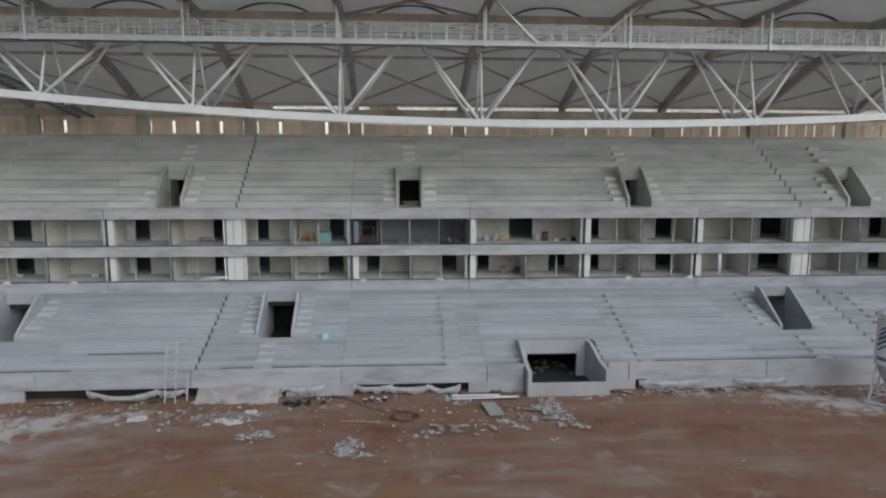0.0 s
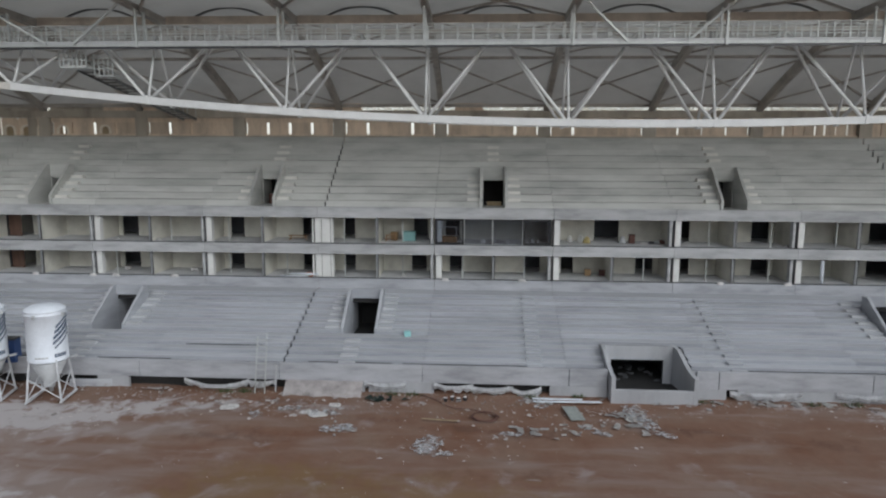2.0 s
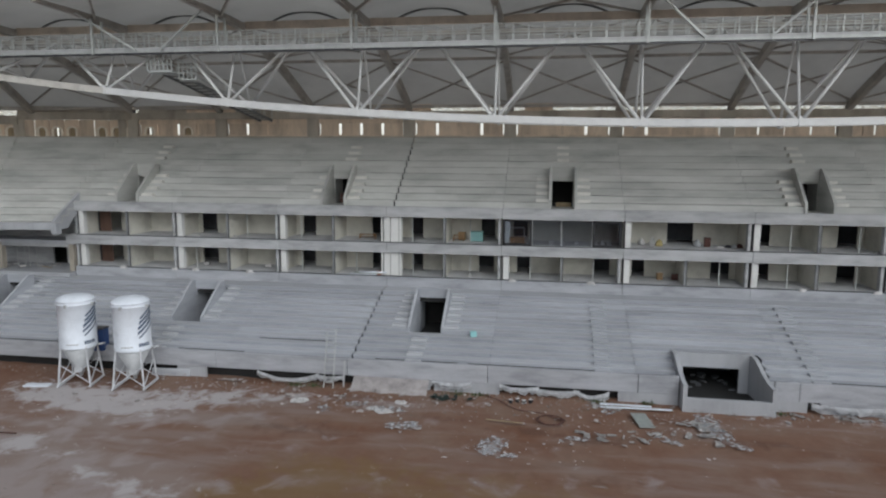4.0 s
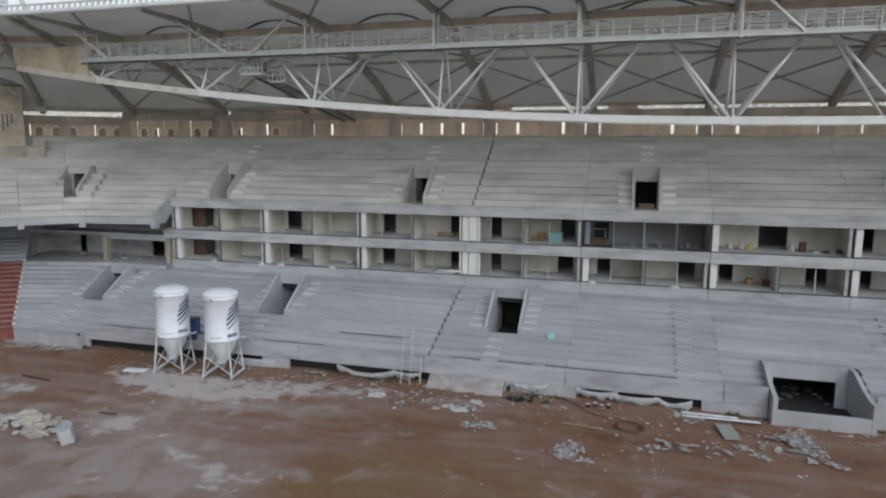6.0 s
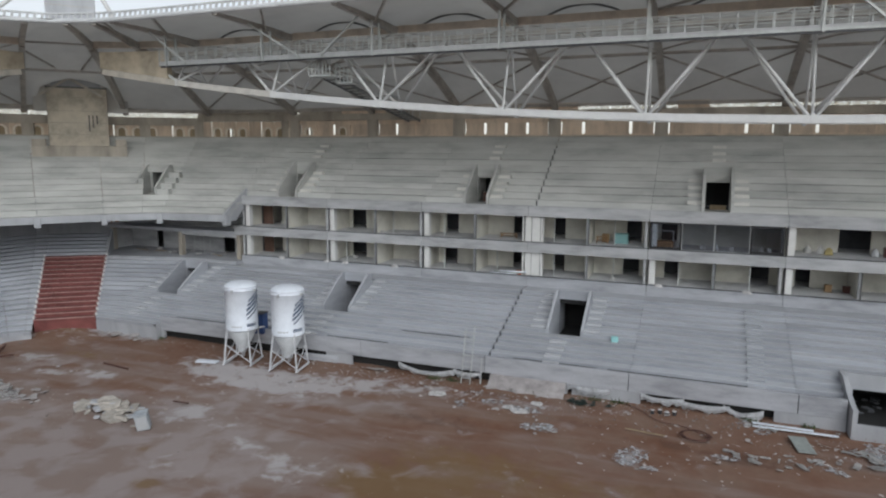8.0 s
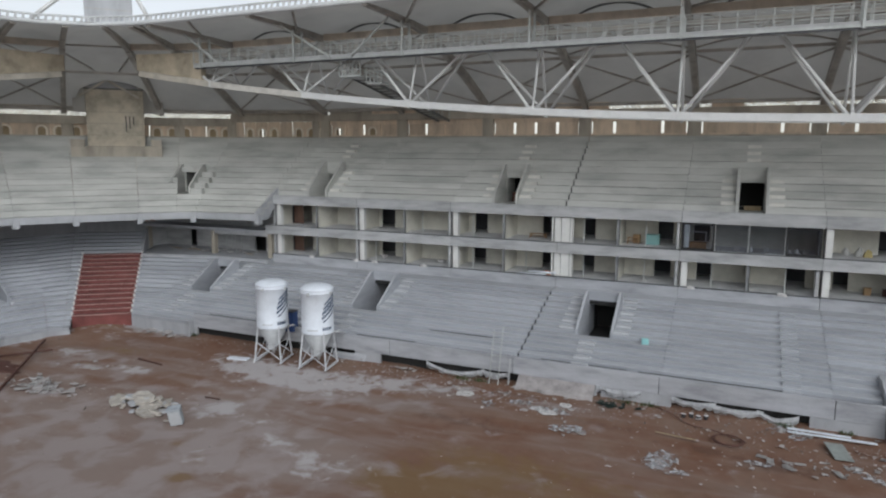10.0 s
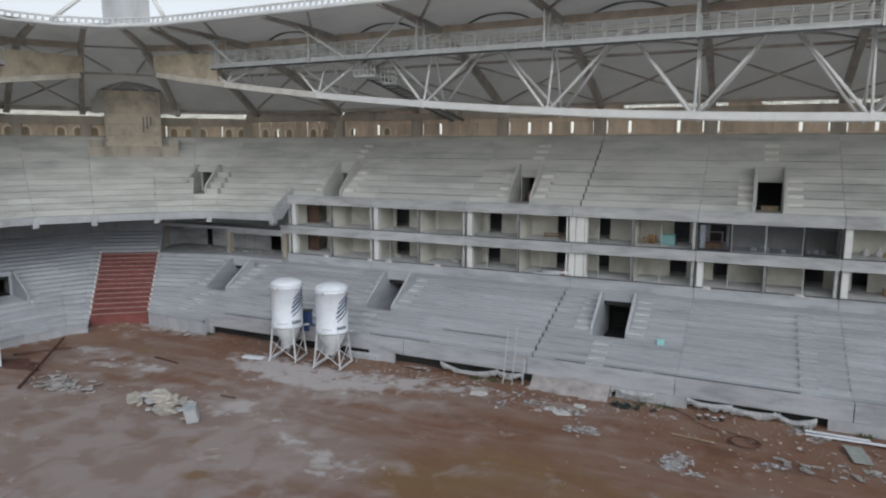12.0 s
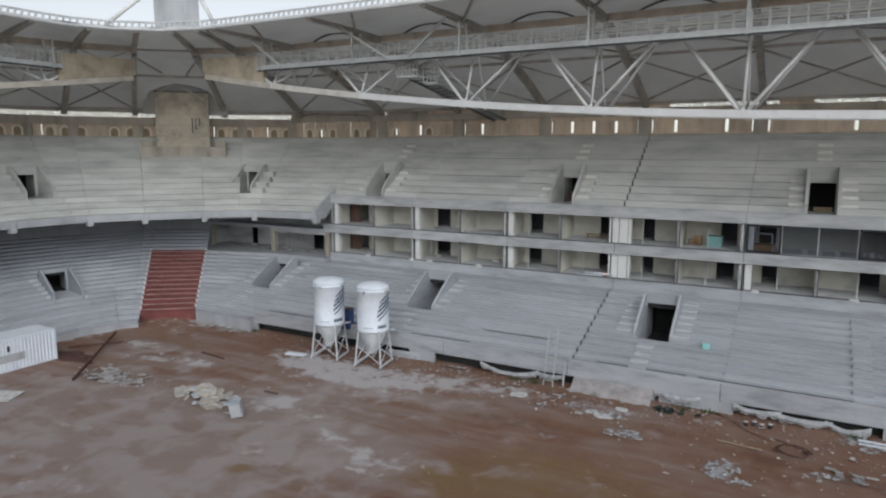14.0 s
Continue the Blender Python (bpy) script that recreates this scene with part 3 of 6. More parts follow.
# ---------- box levels: slabs, columns, partitions, rooms ----------
for name, z0, z1 in (("slab_upper", 11.27, 12.12), ("slab_middle", 8.04, 8.94), ("slab_lower", 4.95, 5.86)):
    x_left = X_END - (1.2 if name == "slab_middle" else 0.3)
    slab = thing(name, "grey cast concrete floor slab edge of the box level", "slab", kind="structure")
    bm = B()
    box(bm, x_left, X_RIGHT, 57.65, 68, z1 - 0.3, z1 - 0.02)
    part("deck", bm, SCREED, slab)
    cuts = [x_left] + LINES[1:]
    for a, b in zip(cuts, cuts[1:]):
        bm = B()
        box(bm, a + 0.012, b - 0.012, 57.3 + random.uniform(-0.01, 0.01), 57.65, z0, z1, 0.02)
        part("edge_beam", bm, FORM if name == "slab_lower" else FORM_UP, slab)
for a, b in zip(LINES, LINES[1:]):
    bm = B()
    box(bm, a + 0.012, b - 0.012, 57.32, 57.52, 12.125, 12.24, 0.02)
    solid("kerb_upper", bm, FORM_UP, "low concrete kerb at the front of the upper tier", "kerb", kind="structure")

DOORS_UP = [(-44.7, -43.6), (-34.6, -33.0), (-23.9, -22.6), (-16.9, -15.6), (-12.9, -11.9), (-6.3, -5.0), (-3.3, -2.0), (10.5, 12.75), (18.2, 19.2), (24.75, 26.3), (35.2, 37.5), (46.3, 47.6), (53, 54.5)]
DOORS_LO = [(-44.7, -43.6), (-34.6, -33.0), (-24.0, -22.7), (-16.9, -15.6), (-13.0, -11.9), (-6.5, -5.1), (-2.9, -1.7), (4.05, 5.55), (7.55, 8.65), (14.4, 16.0), (18.5, 19.3), (24.9, 26.4), (35.2, 37.5), (46.5, 48.0), (53, 54.5)]
STUDS = ((-28.3, -22.9, -12.3, -7.0, 19.9, 25.2, 30.7, 36.0, 41.3), (-33.6, -22.9, -17.6, -12.25, -7.0, -1.6, 3.9, 14.4, 19.85, 25.2, 36.1, 41.4))
OPEN_MID = {(0, 4), (0, 5)}                              # bays of the upper box level without a cross wall in the middle
for level, (zf, zc, doors) in enumerate(((8.94, 11.27, DOORS_UP), (5.86, 8.04, DOORS_LO))):
    back = thing("wall_back_of_boxes", "cream plastered back wall of the boxes with doorways", "wall", kind="structure")
    for x0, x1 in spans(X_END, X_RIGHT, doors):
        part("wall_panel", box(B(), x0, x1, 61.7, 61.85, zf - 0.02, zc + 0.4), PLASTER, back)
    # the corridor's want of light is put into this wall's dark colour
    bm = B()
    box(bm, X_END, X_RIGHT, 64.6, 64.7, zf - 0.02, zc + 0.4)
    solid("wall_corridor", bm, CORRIDOR, "corridor wall behind the boxes, its shade painted dark grey", "wall", kind="structure")
    bm = B()
    box(bm, X_END - 0.2, X_END, 58.0, 64.6, zf - 0.02, zc + 0.4)
    solid("wall_box_end", bm, PLASTER, "end wall of the row of boxes", "wall", kind="structure")
    for k, x in enumerate(LINES):
        wide = k in (3, 8)
        col = thing("column", "wide double white column between two boxes" if wide else "white painted column pair between two boxes", "column", "box columns")
        for x0, x1 in (((x - 0.62, x - 0.48), (x - 0.34, x + 0.22), (x + 0.27, x + 1.02), (x + 1.06, x + 1.26)) if k == 3 else ((x - 1.26, x - 1.06), (x - 1.02, x - 0.27), (x - 0.22, x + 0.34), (x + 0.48, x + 0.62)) if wide else ((x - 0.38, x - 0.14), (x + 0.1, x + 0.6))):
            bm = B()
            box(bm, x0, x1, 57.7, 58.25, zf - 0.02, zc, 0.02)
            part("shaft", bm, WHITE if wide or x0 > x else FORM_UP, col)
        bm = B()
        box(bm, x0 - 0.09, x0 - 0.01, 57.72, 58.2, zf - 0.02, zc)
        part("jamb", bm, FRAME, col, "dark metal jamb")
        bm = B()
        box(bm, x - 0.1, x + 0.1, 58.25, 61.7, zf - 0.02, zc + 0.4)
        solid("partition_wall", bm, PLASTER, "plastered cross wall between boxes", "wall", kind="structure")
    for k, x in enumerate(LINES[:-1]):
        if (level, k) not in OPEN_MID:
            bm = B()
            box(bm, x + BAY / 2 - 0.08, x + BAY / 2 + 0.08, 57.95, 61.7, zf - 0.02, zc + 0.4)
            wall = solid("partition_wall", bm, PLASTER, "grey edged cross wall inside a bay", "wall", kind="structure")
            bm = B()
            box(bm, x + BAY / 2 - 0.09, x + BAY / 2 + 0.085, 57.76, 57.945, zf - 0.02, zc)
            part("end_face", bm, EDGE_GREY, wall)
            bm = B()
            box(bm, x + BAY / 2 + 0.09, x + BAY / 2 + 0.16, 57.75, 57.85, zf - 0.02, zc)
            solid("trim", bm, FRAME, "thin dark metal edge trim on a cross wall", "trim", kind="structure")
    for xx in STUDS[level]:
        stud = thing("stud_post", "slim galvanised stud standing in a box opening", "post", "stud posts")
        part("post", bar(B(), (xx, 58.6, zf), (xx, 58.6, zc), 0.08), GALV, stud)
        part("foot_plate", box(B(), xx - 0.1, xx + 0.1, 58.5, 58.7, zf - 0.005, zf + 0.02), GALV, stud)
    bm = B()
    box(bm, X_END, X_RIGHT, 57.34, 57.42, zf + 0.003, zf + 0.09)
    solid("trim_floor_edge", bm, FRAME, "dark strip along the open floor edge", "trim", kind="structure")

# glazed front of the middle upper boxes
for x0, x1, heavy in ((-4.0, -1.47, True), (-1.47, 1.03, False), (1.03, 3.65, False), (3.65, 6.15, True)):
    gz = thing("glazed_screen", "dark framed glass front of a box" if heavy else "slim framed glass front of a box", "window", "glazed box fronts")
    w = 0.17 if heavy else 0.045
    for c in ((x0 + 0.01, x0 + w, 9.0, 11.26), (x1 - w, x1 - 0.01, 9.0, 11.26), (x0 + w, x1 - w, 9.0, 9.0 + w), (x0 + w, x1 - w, 11.26 - w, 11.26)):
        bm = B()
        box(bm, c[0], c[1], 57.5, 57.6, c[2], c[3])
        part("frame", bm, BLACK if heavy else GALV, gz)
    bm = B()
    box(bm, x0 + w, x1 - w, 57.54, 57.56, 9.0 + w, 11.26 - w)
    part("pane", bm, GLASS, gz, "grey tinted glass").visible_shadow = False

# recessed rooms where the boxes meet the corner
bm = B()
prism(bm, [(X_END - 0.32, 56.32), (X_END - 0.32, 64), (-65.5, 64), (-65.5, 58.9), (-61.55, 54.05), (-52.8, 56.32)], "z", 4.8, 5.27)
box(bm, -65.5, X_END - 0.3, 57.4, 64, 7.95, 8.3)
solid("slab_corner_rooms", bm, CAST, "concrete floor and ceiling of the recessed corner rooms", "slab", kind="structure")
bm = B()
for x0, x1 in spans(-65.5, X_END - 0.3, [(-61.6, -60.6), (-51.6, -50.0)]):
    box(bm, x0, x1, 61.5, 61.7, 5.27, 7.95)
box(bm, -65.5, X_END - 0.3, 64, 64.2, 5.27, 7.95)
box(bm, -65.9, X_END - 0.3, 60.0, 60.2, 8.3, 10.2)
box(bm, -65.8, -65.5, 58.8, 64.2, 5.0, 8.3)
solid("wall_corner_rooms", bm, FORM_UP, "rough rear wall of the recessed corner rooms", "wall", kind="structure")
# near-black lining stands in for the shade beyond the room doorways
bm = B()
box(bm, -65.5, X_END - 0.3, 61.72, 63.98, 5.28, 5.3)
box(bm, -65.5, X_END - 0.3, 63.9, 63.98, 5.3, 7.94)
solid("wall_room_void", bm, DARK, "near-black lining painted as shade behind the corner rooms", "void", kind="structure")
# sloping wing wall where the high rows stop beside the rooms
bm = B()
wing = [((-62.0, 54.6), 5.5), ((-62.8, 55.6), 6.3), ((-65.5, 59.0), 8.6)]
for (p, zt), (q, zu) in zip(wing, wing[1:]):
    n = (Vector(q) - Vector(p)).normalized()
    s = Vector((n.y, -n.x)) * 0.28
    c = [Vector(p), Vector(q), Vector(q) - s, Vector(p) - s]
    lo, hi = [bm.verts.new((v.x, v.y, 4.7)) for v in c], [bm.verts.new((v.x, v.y, h)) for v, h in zip(c, (zt, zu, zu, zt))]
    for k in range(4):
        bm.faces.new((lo[k], lo[(k + 1) % 4], hi[(k + 1) % 4], hi[k]))
    bm.faces.new(lo[::-1]), bm.faces.new(hi)
solid("wall_wing", bm, CAST, "sloping concrete wing wall beside the recessed corner rooms", "wall", kind="structure")
for x in (-64.6, -54.4, -46.4):
    bm = B()
    box(bm, x - 0.25, x + 0.25, 57.6, 58.2, 5.26, 7.95, 0.02)
    solid("column", bm, OLD, "bare concrete column at the recessed corner rooms", "column", "corner columns")
solid("lintel_corner_room", box(B(), -54.1, -46.65, 57.62, 58.1, 7.62, 7.94, 0.02), FORM_UP, "deep concrete lintel over a recessed corner room", "beam", kind="structure")
rack = thing("scaffold_rack", "light steel scaffold frame inside a corner room", "scaffold")
for x in (-54.0, -52.6):
    for y in (59.4, 60.4):
        part("post", bar(B(), (x, y, 5.26), (x, y, 7.6), 0.06), GALV, rack)
for z in (6.0, 6.6, 7.2):
    part("rung", bar(B(), (-54.0, 59.4, z), (-52.6, 59.4, z), 0.05), GALV, rack)


# ---------- vomitories ----------
def vomitory(y0, y1, zf, zt0, zt1, half, dh, dw, mat, label, at, void_top, front=0.0, rows=(), pit=0.0):
    """A stair mouth in the rows: it opens towards -y, its middle on x = 0."""
    v = thing("vomitory", label, "stair mouth", "vomitories")
    for s in (-1, 1):
        bm = B()
        prism(bm, [(y0, zf - 0.5), (y1 + 0.3, zf - 0.5), (y1 + 0.3, zt1), (y1 - 0.4, zt1), (y0, zt0)], "x", s * half - 0.11, s * half + 0.11)
        part("side_wall", bm, mat, v)
    bm = B()
    box(bm, -half + 0.11, half - 0.11, y1, y1 + 0.25, zf + dh, zt1)
    for s in (-1, 1):
        box(bm, *sorted((s * dw / 2, s * (half - 0.11))), y1, y1 + 0.25, zf, zf + dh)
    part("door_wall", bm, mat, v)
    bm = B()
    box(bm, -half + 0.11, half - 0.11, y0 - front, y1 + 0.25, zf - 0.25, zf)
    part("landing", bm, mat, v)
    # the passage's shade is painted: near-black ends, floor, ceiling and far side walls
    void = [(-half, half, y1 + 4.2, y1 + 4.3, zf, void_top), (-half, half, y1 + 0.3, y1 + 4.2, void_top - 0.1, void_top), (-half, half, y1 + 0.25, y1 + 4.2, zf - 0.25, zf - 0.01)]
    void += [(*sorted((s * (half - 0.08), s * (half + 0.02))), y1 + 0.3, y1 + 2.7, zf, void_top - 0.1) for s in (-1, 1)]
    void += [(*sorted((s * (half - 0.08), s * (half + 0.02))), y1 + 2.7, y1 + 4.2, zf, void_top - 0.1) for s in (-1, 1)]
    # near-black panel added to keep lit rows out of the doorway
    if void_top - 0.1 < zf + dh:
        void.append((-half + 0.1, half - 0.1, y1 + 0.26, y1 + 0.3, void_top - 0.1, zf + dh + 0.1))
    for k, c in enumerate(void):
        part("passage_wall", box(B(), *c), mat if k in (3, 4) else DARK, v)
    if pit:
        part("front_wall", box(B(), -half, half, y0 - front - 0.12, y0 - front - 0.005, zf - 0.25, zf + pit), mat, v)
    for i, o, d, z, r in rows:
        for s in (-1, 1):
            part("stair_block", box(B(), *sorted((s * (half + 0.11), s * (half + 1.4))), o + y1, o + y1 + d - 0.01, z - r, z), STEP if mat == CONCRETE else CONCRETE_UP, v)
    v.matrix_basis = at
    return v


UP_SIDE = [(i, 0.12 + UP_D * i - 7.0, UP_D, UP_Z + UP_R * (i - 4) + 0.004, UP_R) for i in range(4, 8)]
LOW_SIDE = [(i, 1.3 + LOW_D * i - 7.3, LOW_D, LOW_Z + LOW_R * i + 0.004, LOW_R) for i in range(2, 8)]
for x in UP_VOMS:
    vomitory(58.0, 61.5, 12.12, 12.95, 15.75, 1.1, 2.48, 1.86, CONCRETE_UP, "concrete stair mouth with sloping side walls in the upper tier", pose(x, 0, 0), 14.7)
for x in LOW_VOMS:
    vomitory(50.1, 54.0, 1.6, 3.25, 5.62, 1.35, 3.2, 2.46, CONCRETE, "concrete stair mouth with sloping side walls in the lower tier", pose(x, 0, 0), 4.5, 0.05, pit=1.2)
vomitory(50.1, 54.0, 1.6, 3.25, 5.5, 1.3, 3.1, 2.36, CONCRETE, "concrete stair mouth beside the recessed corner rooms", pose(-49.2, 0, 0), 4.5, 0.05, pit=1.2)
vomitory(-3.5, 0, 12.12, 12.95, 15.3, 1.3, 2.3, 1.9, CONCRETE_UP, "concrete stair mouth in the upper corner tier", pose(-58.0, 58.9, 0, 0, 0, 15), 14.6, 0, UP_SIDE)
vomitory(-3.5, 0, 12.12, 12.95, 15.3, 1.35, 2.3, 1.95, CONCRETE_UP, "concrete stair mouth in the upper end tier", pose(-71.1, 39.3, 0, 0, 0, 83), 14.6, 0, UP_SIDE)
vomitory(-3.9, 0, 2.5, 3.2, 4.9, 1.3, 2.0, 1.95, CONCRETE, "concrete stair mouth in the lower end tier", pose(-67.0, 39.2, 0, 0, 0, 75), 4.3, 0.3, LOW_SIDE)

for x, y, z, mat, lab in ((-19.6, 61.9, 12.12, RUST, "maroon board leaning in a dark doorway"), (1.1, 61.35, 12.12, WOOD, "low timber board across a dark doorway"), (-40.3, 61.9, 12.12, RUST, "maroon board leaning in a dark doorway")):
    ob = solid("door_board", box(B(), -0.55, 0.75, -0.03, 0.03, 0, 0.4 if mat == WOOD else 0.95), mat, lab, "board", "doorway boards")
    ob.matrix_basis = pose(x, y, z, -4, 0, 0)

# pitch-level portal
portal = thing("portal", "concrete pitch-level entrance with curved wing walls and a low front wall", "entrance")
for x0, x1, xb in ((9.1, 9.38, 8.95), (14.7, 14.98, 14.2)):
    bm = B()
    outline = [(44.2, -0.3), (44.2, 1.75), (45.0, 1.85), (45.8, 2.1), (46.6, 2.5), (47.4, 2.85), (48.6, 2.9), (48.6, -0.3)]
    no = len(outline)
    lo = [bm.verts.new((x0 + (xb - x0) * max(0, (y - 44.2) / 4.4), y, z)) for y, z in outline]
    hi = [bm.verts.new((x1 + (xb - x0) * max(0, (y - 44.2) / 4.4), y, z)) for y, z in outline]
    for k in range(no):
        bm.faces.new((lo[k], lo[(k + 1) % no], hi[(k + 1) % no], hi[k]))
    bm.faces.new(lo[::-1]), bm.faces.new(hi)
    part("wing_wall", bm, CAST, portal)
bm = B()
box(bm, 9.25, 14.25, 48.0, 48.3, 1.85, 2.9)
box(bm, 13.6, 14.25, 48.0, 48.3, -0.2, 1.85)
box(bm, 9.25, 9.75, 48.0, 48.3, -0.2, 1.85)
part("lintel_wall", bm, CAST, portal)
bm = B()
box(bm, 9.38, 14.7, 44.22, 44.5, -0.3, 0.85, 0.02)
part("front_wall", bm, CAST, portal)
# tunnel lining and floor are near-black, with the shade put into the colour
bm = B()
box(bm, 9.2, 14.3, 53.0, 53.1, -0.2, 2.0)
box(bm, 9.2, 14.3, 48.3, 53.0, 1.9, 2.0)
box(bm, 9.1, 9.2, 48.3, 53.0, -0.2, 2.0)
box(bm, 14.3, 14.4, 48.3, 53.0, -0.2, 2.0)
part("passage", bm, DARK, portal, "tunnel with its shade painted into near-black faces")
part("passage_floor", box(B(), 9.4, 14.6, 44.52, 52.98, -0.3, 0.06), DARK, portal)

# rubble coloured dark in place of the tunnel's shade
for k in range(14):
    ob = solid("slab_fragment", shard(random, random.uniform(0.15, 0.5), random.uniform(0.05, 0.15)), CORRIDOR, "broken board and rubble inside the portal, painted dark as if shaded", "debris", "portal rubble")
    ob.matrix_basis = pose(random.uniform(9.9, 13.4), random.uniform(48.6, 52.0), 0.065, random.uniform(-12, 12), random.uniform(-12, 12), random.uniform(0, 360))

# ---------- rear wall ----------
REAR = [(X_RIGHT, 67.3), (X_END, 67.3)] + [tuple(p) for p in offset_path(UP_PATH, 13.2)[1:]]
solid("wall_rear", ribbon(B(), REAR, 0.0, 0.3, 17.5, 18.6), OLD, "stained concrete upstand behind the top row", "wall", kind="structure")
solid("beam_rear", ribbon(B(), REAR, 0.0, 0.5, 20.42, 21.12, 0, 3), OLD, "long stained ring beam under the roof edge", "beam", kind="structure")
solid("beam_rear_corner", ribbon(B(), REAR, 0.0, 0.5, 19.9, 20.85, 3), OLD, "stained ring beam under the roof edge of the corner", "beam", kind="structure")
facade = thing("wall_facade", "tan facade panels with narrow gaps behind the top row", "wall", kind="structure")
for x in LINES:
    bm = B()
    box(bm, x - 0.7, x + 0.5, 67.5, 68.1, 18.0, 20.42)
    part("pier", bm, OLD, facade)
part("sill_board", ribbon(B(), REAR, 0.47, 0.56, 18.0, 18.78, 0, 1), TAN, facade)
part("head_board", ribbon(B(), REAR, 0.47, 0.56, 19.95, 20.42, 0, 1), TAN, facade)
panel_meshes = {}


def panel(w, kind):
    key = (round(w, 2), kind)
    if key not in panel_meshes:
        bm = B()
        if kind == "arch":
            # an arched niche cut out of the board
            r, zs, n = 0.36, 19.2, 8
            arc_pts = [(r * math.cos(math.pi * k / n), zs + r * math.sin(math.pi * k / n)) for k in range(n + 1)]
            prism(bm, [(w / 2, 18.0), (w / 2, 20.42)] + [(-w / 2, 20.42), (-w / 2, 18.0), (-r, 18.0)] + arc_pts[::-1] + [(r, 18.0)], "y", 0, 0.12)
        else:
            box(bm, -w / 2, w / 2, 0, 0.12, 18.0, 20.42)
        panel_meshes[key] = mesh_of("panel", bm, TAN)
    return panel_meshes[key]


def facade_run(a, b, step, kinds):
    """Panels from a to b (plan points), with open slots between them."""
    a, b = Vector(a), Vector(b)
    d = (b - a).normalized()
    n = max(1, round((b - a).length / step))
    w = (b - a).length / n
    for k in range(n):
        c = a + d * (w * (k + 0.5))
        kind, gap = kinds(k, c)
        ob = new("panel", panel(w - gap, kind))
        ob.parent = facade
        ob.matrix_basis = Matrix.Translation((c.x, c.y, 0)) @ Matrix.Rotation(math.atan2(-d.y, -d.x), 4, "Z")
        if kind == "arch":
            r, n = 0.4, 8
            arc = [(r * math.cos(math.pi * j / n), 19.17 + r * math.sin(math.pi * j / n)) for j in range(n + 1)]
            pts = [(r, 18.0)] + arc + [(-r, 18.0)]
            bm = B()
            rings = [[bm.verts.new((x * f, y, 19.0 + (z - 19.0) * (1 + (f - 1) * 0.55))) for f, y in ((1.0, 0.0), (1.0, -0.09), (1.55, -0.09), (1.55, 0.0))] for x, z in pts]
            for p, q in zip(rings, rings[1:]):
                for j in range(4):
                    bm.faces.new((p[j], p[(j + 1) % 4], q[(j + 1) % 4], q[j]))
            part("arch_frame", bm, ARCHED, ob)
        if kind == "arch":
            # the niche is boarded up, or boarded but for a slit of daylight
            for x0, x1 in ((-0.42, -0.13), (0.12, 0.42)) if c.x > -56 and random.random() < 0.5 else ((-0.42, 0.42),):
                part("niche_board", box(B(), x0, x1, 0.14, 0.2, 18.0, 20.2), WOOD, ob)
        if kind == "arch" or random.random() < (0.22 if c.x < 24 else 0.7):
            bm = B()
            box(bm, w / 2 - gap * 0.7, w / 2 + gap * 0.7, 0.14, 0.2, 18.0, 20.3)
            part("gap_board", bm, TAN, ob)


for a, b in zip(LINES, LINES[1:]):
    facade_run((b - 0.7, 67.9), (a + 0.5, 67.9), 1.05 if a > 20 else 2.06,
               lambda k, c: (("arch" if c.x < -35 and k % 2 else "plain"), 0.1 if c.x > 20 and k % 3 else 0.3))
rr = offset_path(REAR, 0.6)
for k in range(1, len(rr) - 1):
    facade_run(rr[k], rr[k + 1], 1.7, lambda k, c: ("arch" if k % 4 != 2 else "plain", 0.12))
for k in range(2, len(rr) - 1):
    p = rr[k]
    bm = B()
    box(bm, -0.6, 0.6, -0.3, 0.3, 18.0, 20.42)
    part("pier", bm, OLD, facade, at=Matrix.Translation((p.x, p.y, 0)) @ Matrix.Rotation(0.7, 4, "Z"))
# boards that close the slit below the roof edge on part of its length
slit = thing("trim_roof_slit", "tan boards closing most of the slit under the roof edge", "trim", kind="structure")
part("eave_board", ribbon(B(), REAR, 0.05, 0.2, 21.38, 21.95, 1), OLD, slit)
part("closing_board", ribbon(B(), REAR, 0.25, 0.33, 21.125, 21.6, 1, 3), OLD, slit)
for z0, z1, k0, k1 in ((21.13, 21.6, 0, 1), (20.86, 21.6, 3, None)):
    part("translucent_strip", ribbon(B(), REAR, 0.62, 0.63, z0, z1, k0, k1), STRIP, slit, "cream translucent sheeting")
x = -44.8
while x < X_RIGHT:
    w = random.uniform(2.2, 4.2)
    low = x > -13.5 and random.random() < 0.86
    part("board", box(B(), x + 0.02, min(x + w, X_RIGHT) - 0.02, 67.5, 67.6, 21.12, 21.16 if low else 21.85), OLD if random.random() < 0.5 else TAN, slit)
    x += w

# ---------- roof ----------
EDGE = [(X_RIGHT, 41.8), (-43.8, 41.8), (-47.1, 41.6), (-50.6, 40.5), (-53.4, 38), (-55.0, 35.2), (-55.3, 32.4), (-55.3, -60)]


def along(path, t):
    ls = [(Vector(b) - Vector(a)).length for a, b in zip(path, path[1:])]
    s = t * sum(ls)
    for a, b, l in zip(path, path[1:], ls):
        if s <= l:
            return Vector(a).lerp(Vector(b), s / l)
        s -= l
    return Vector(path[-1])


# rib lines: plan points at the rim, over the truss and at the rear
RIBS = [((x, 41.8), (x, 52.0), (x, 67.7)) for x in LINES[::-1]]
MID = offset_path(EDGE, 10.2)
ROOF_REAR = offset_path(UP_PATH, 13.6)


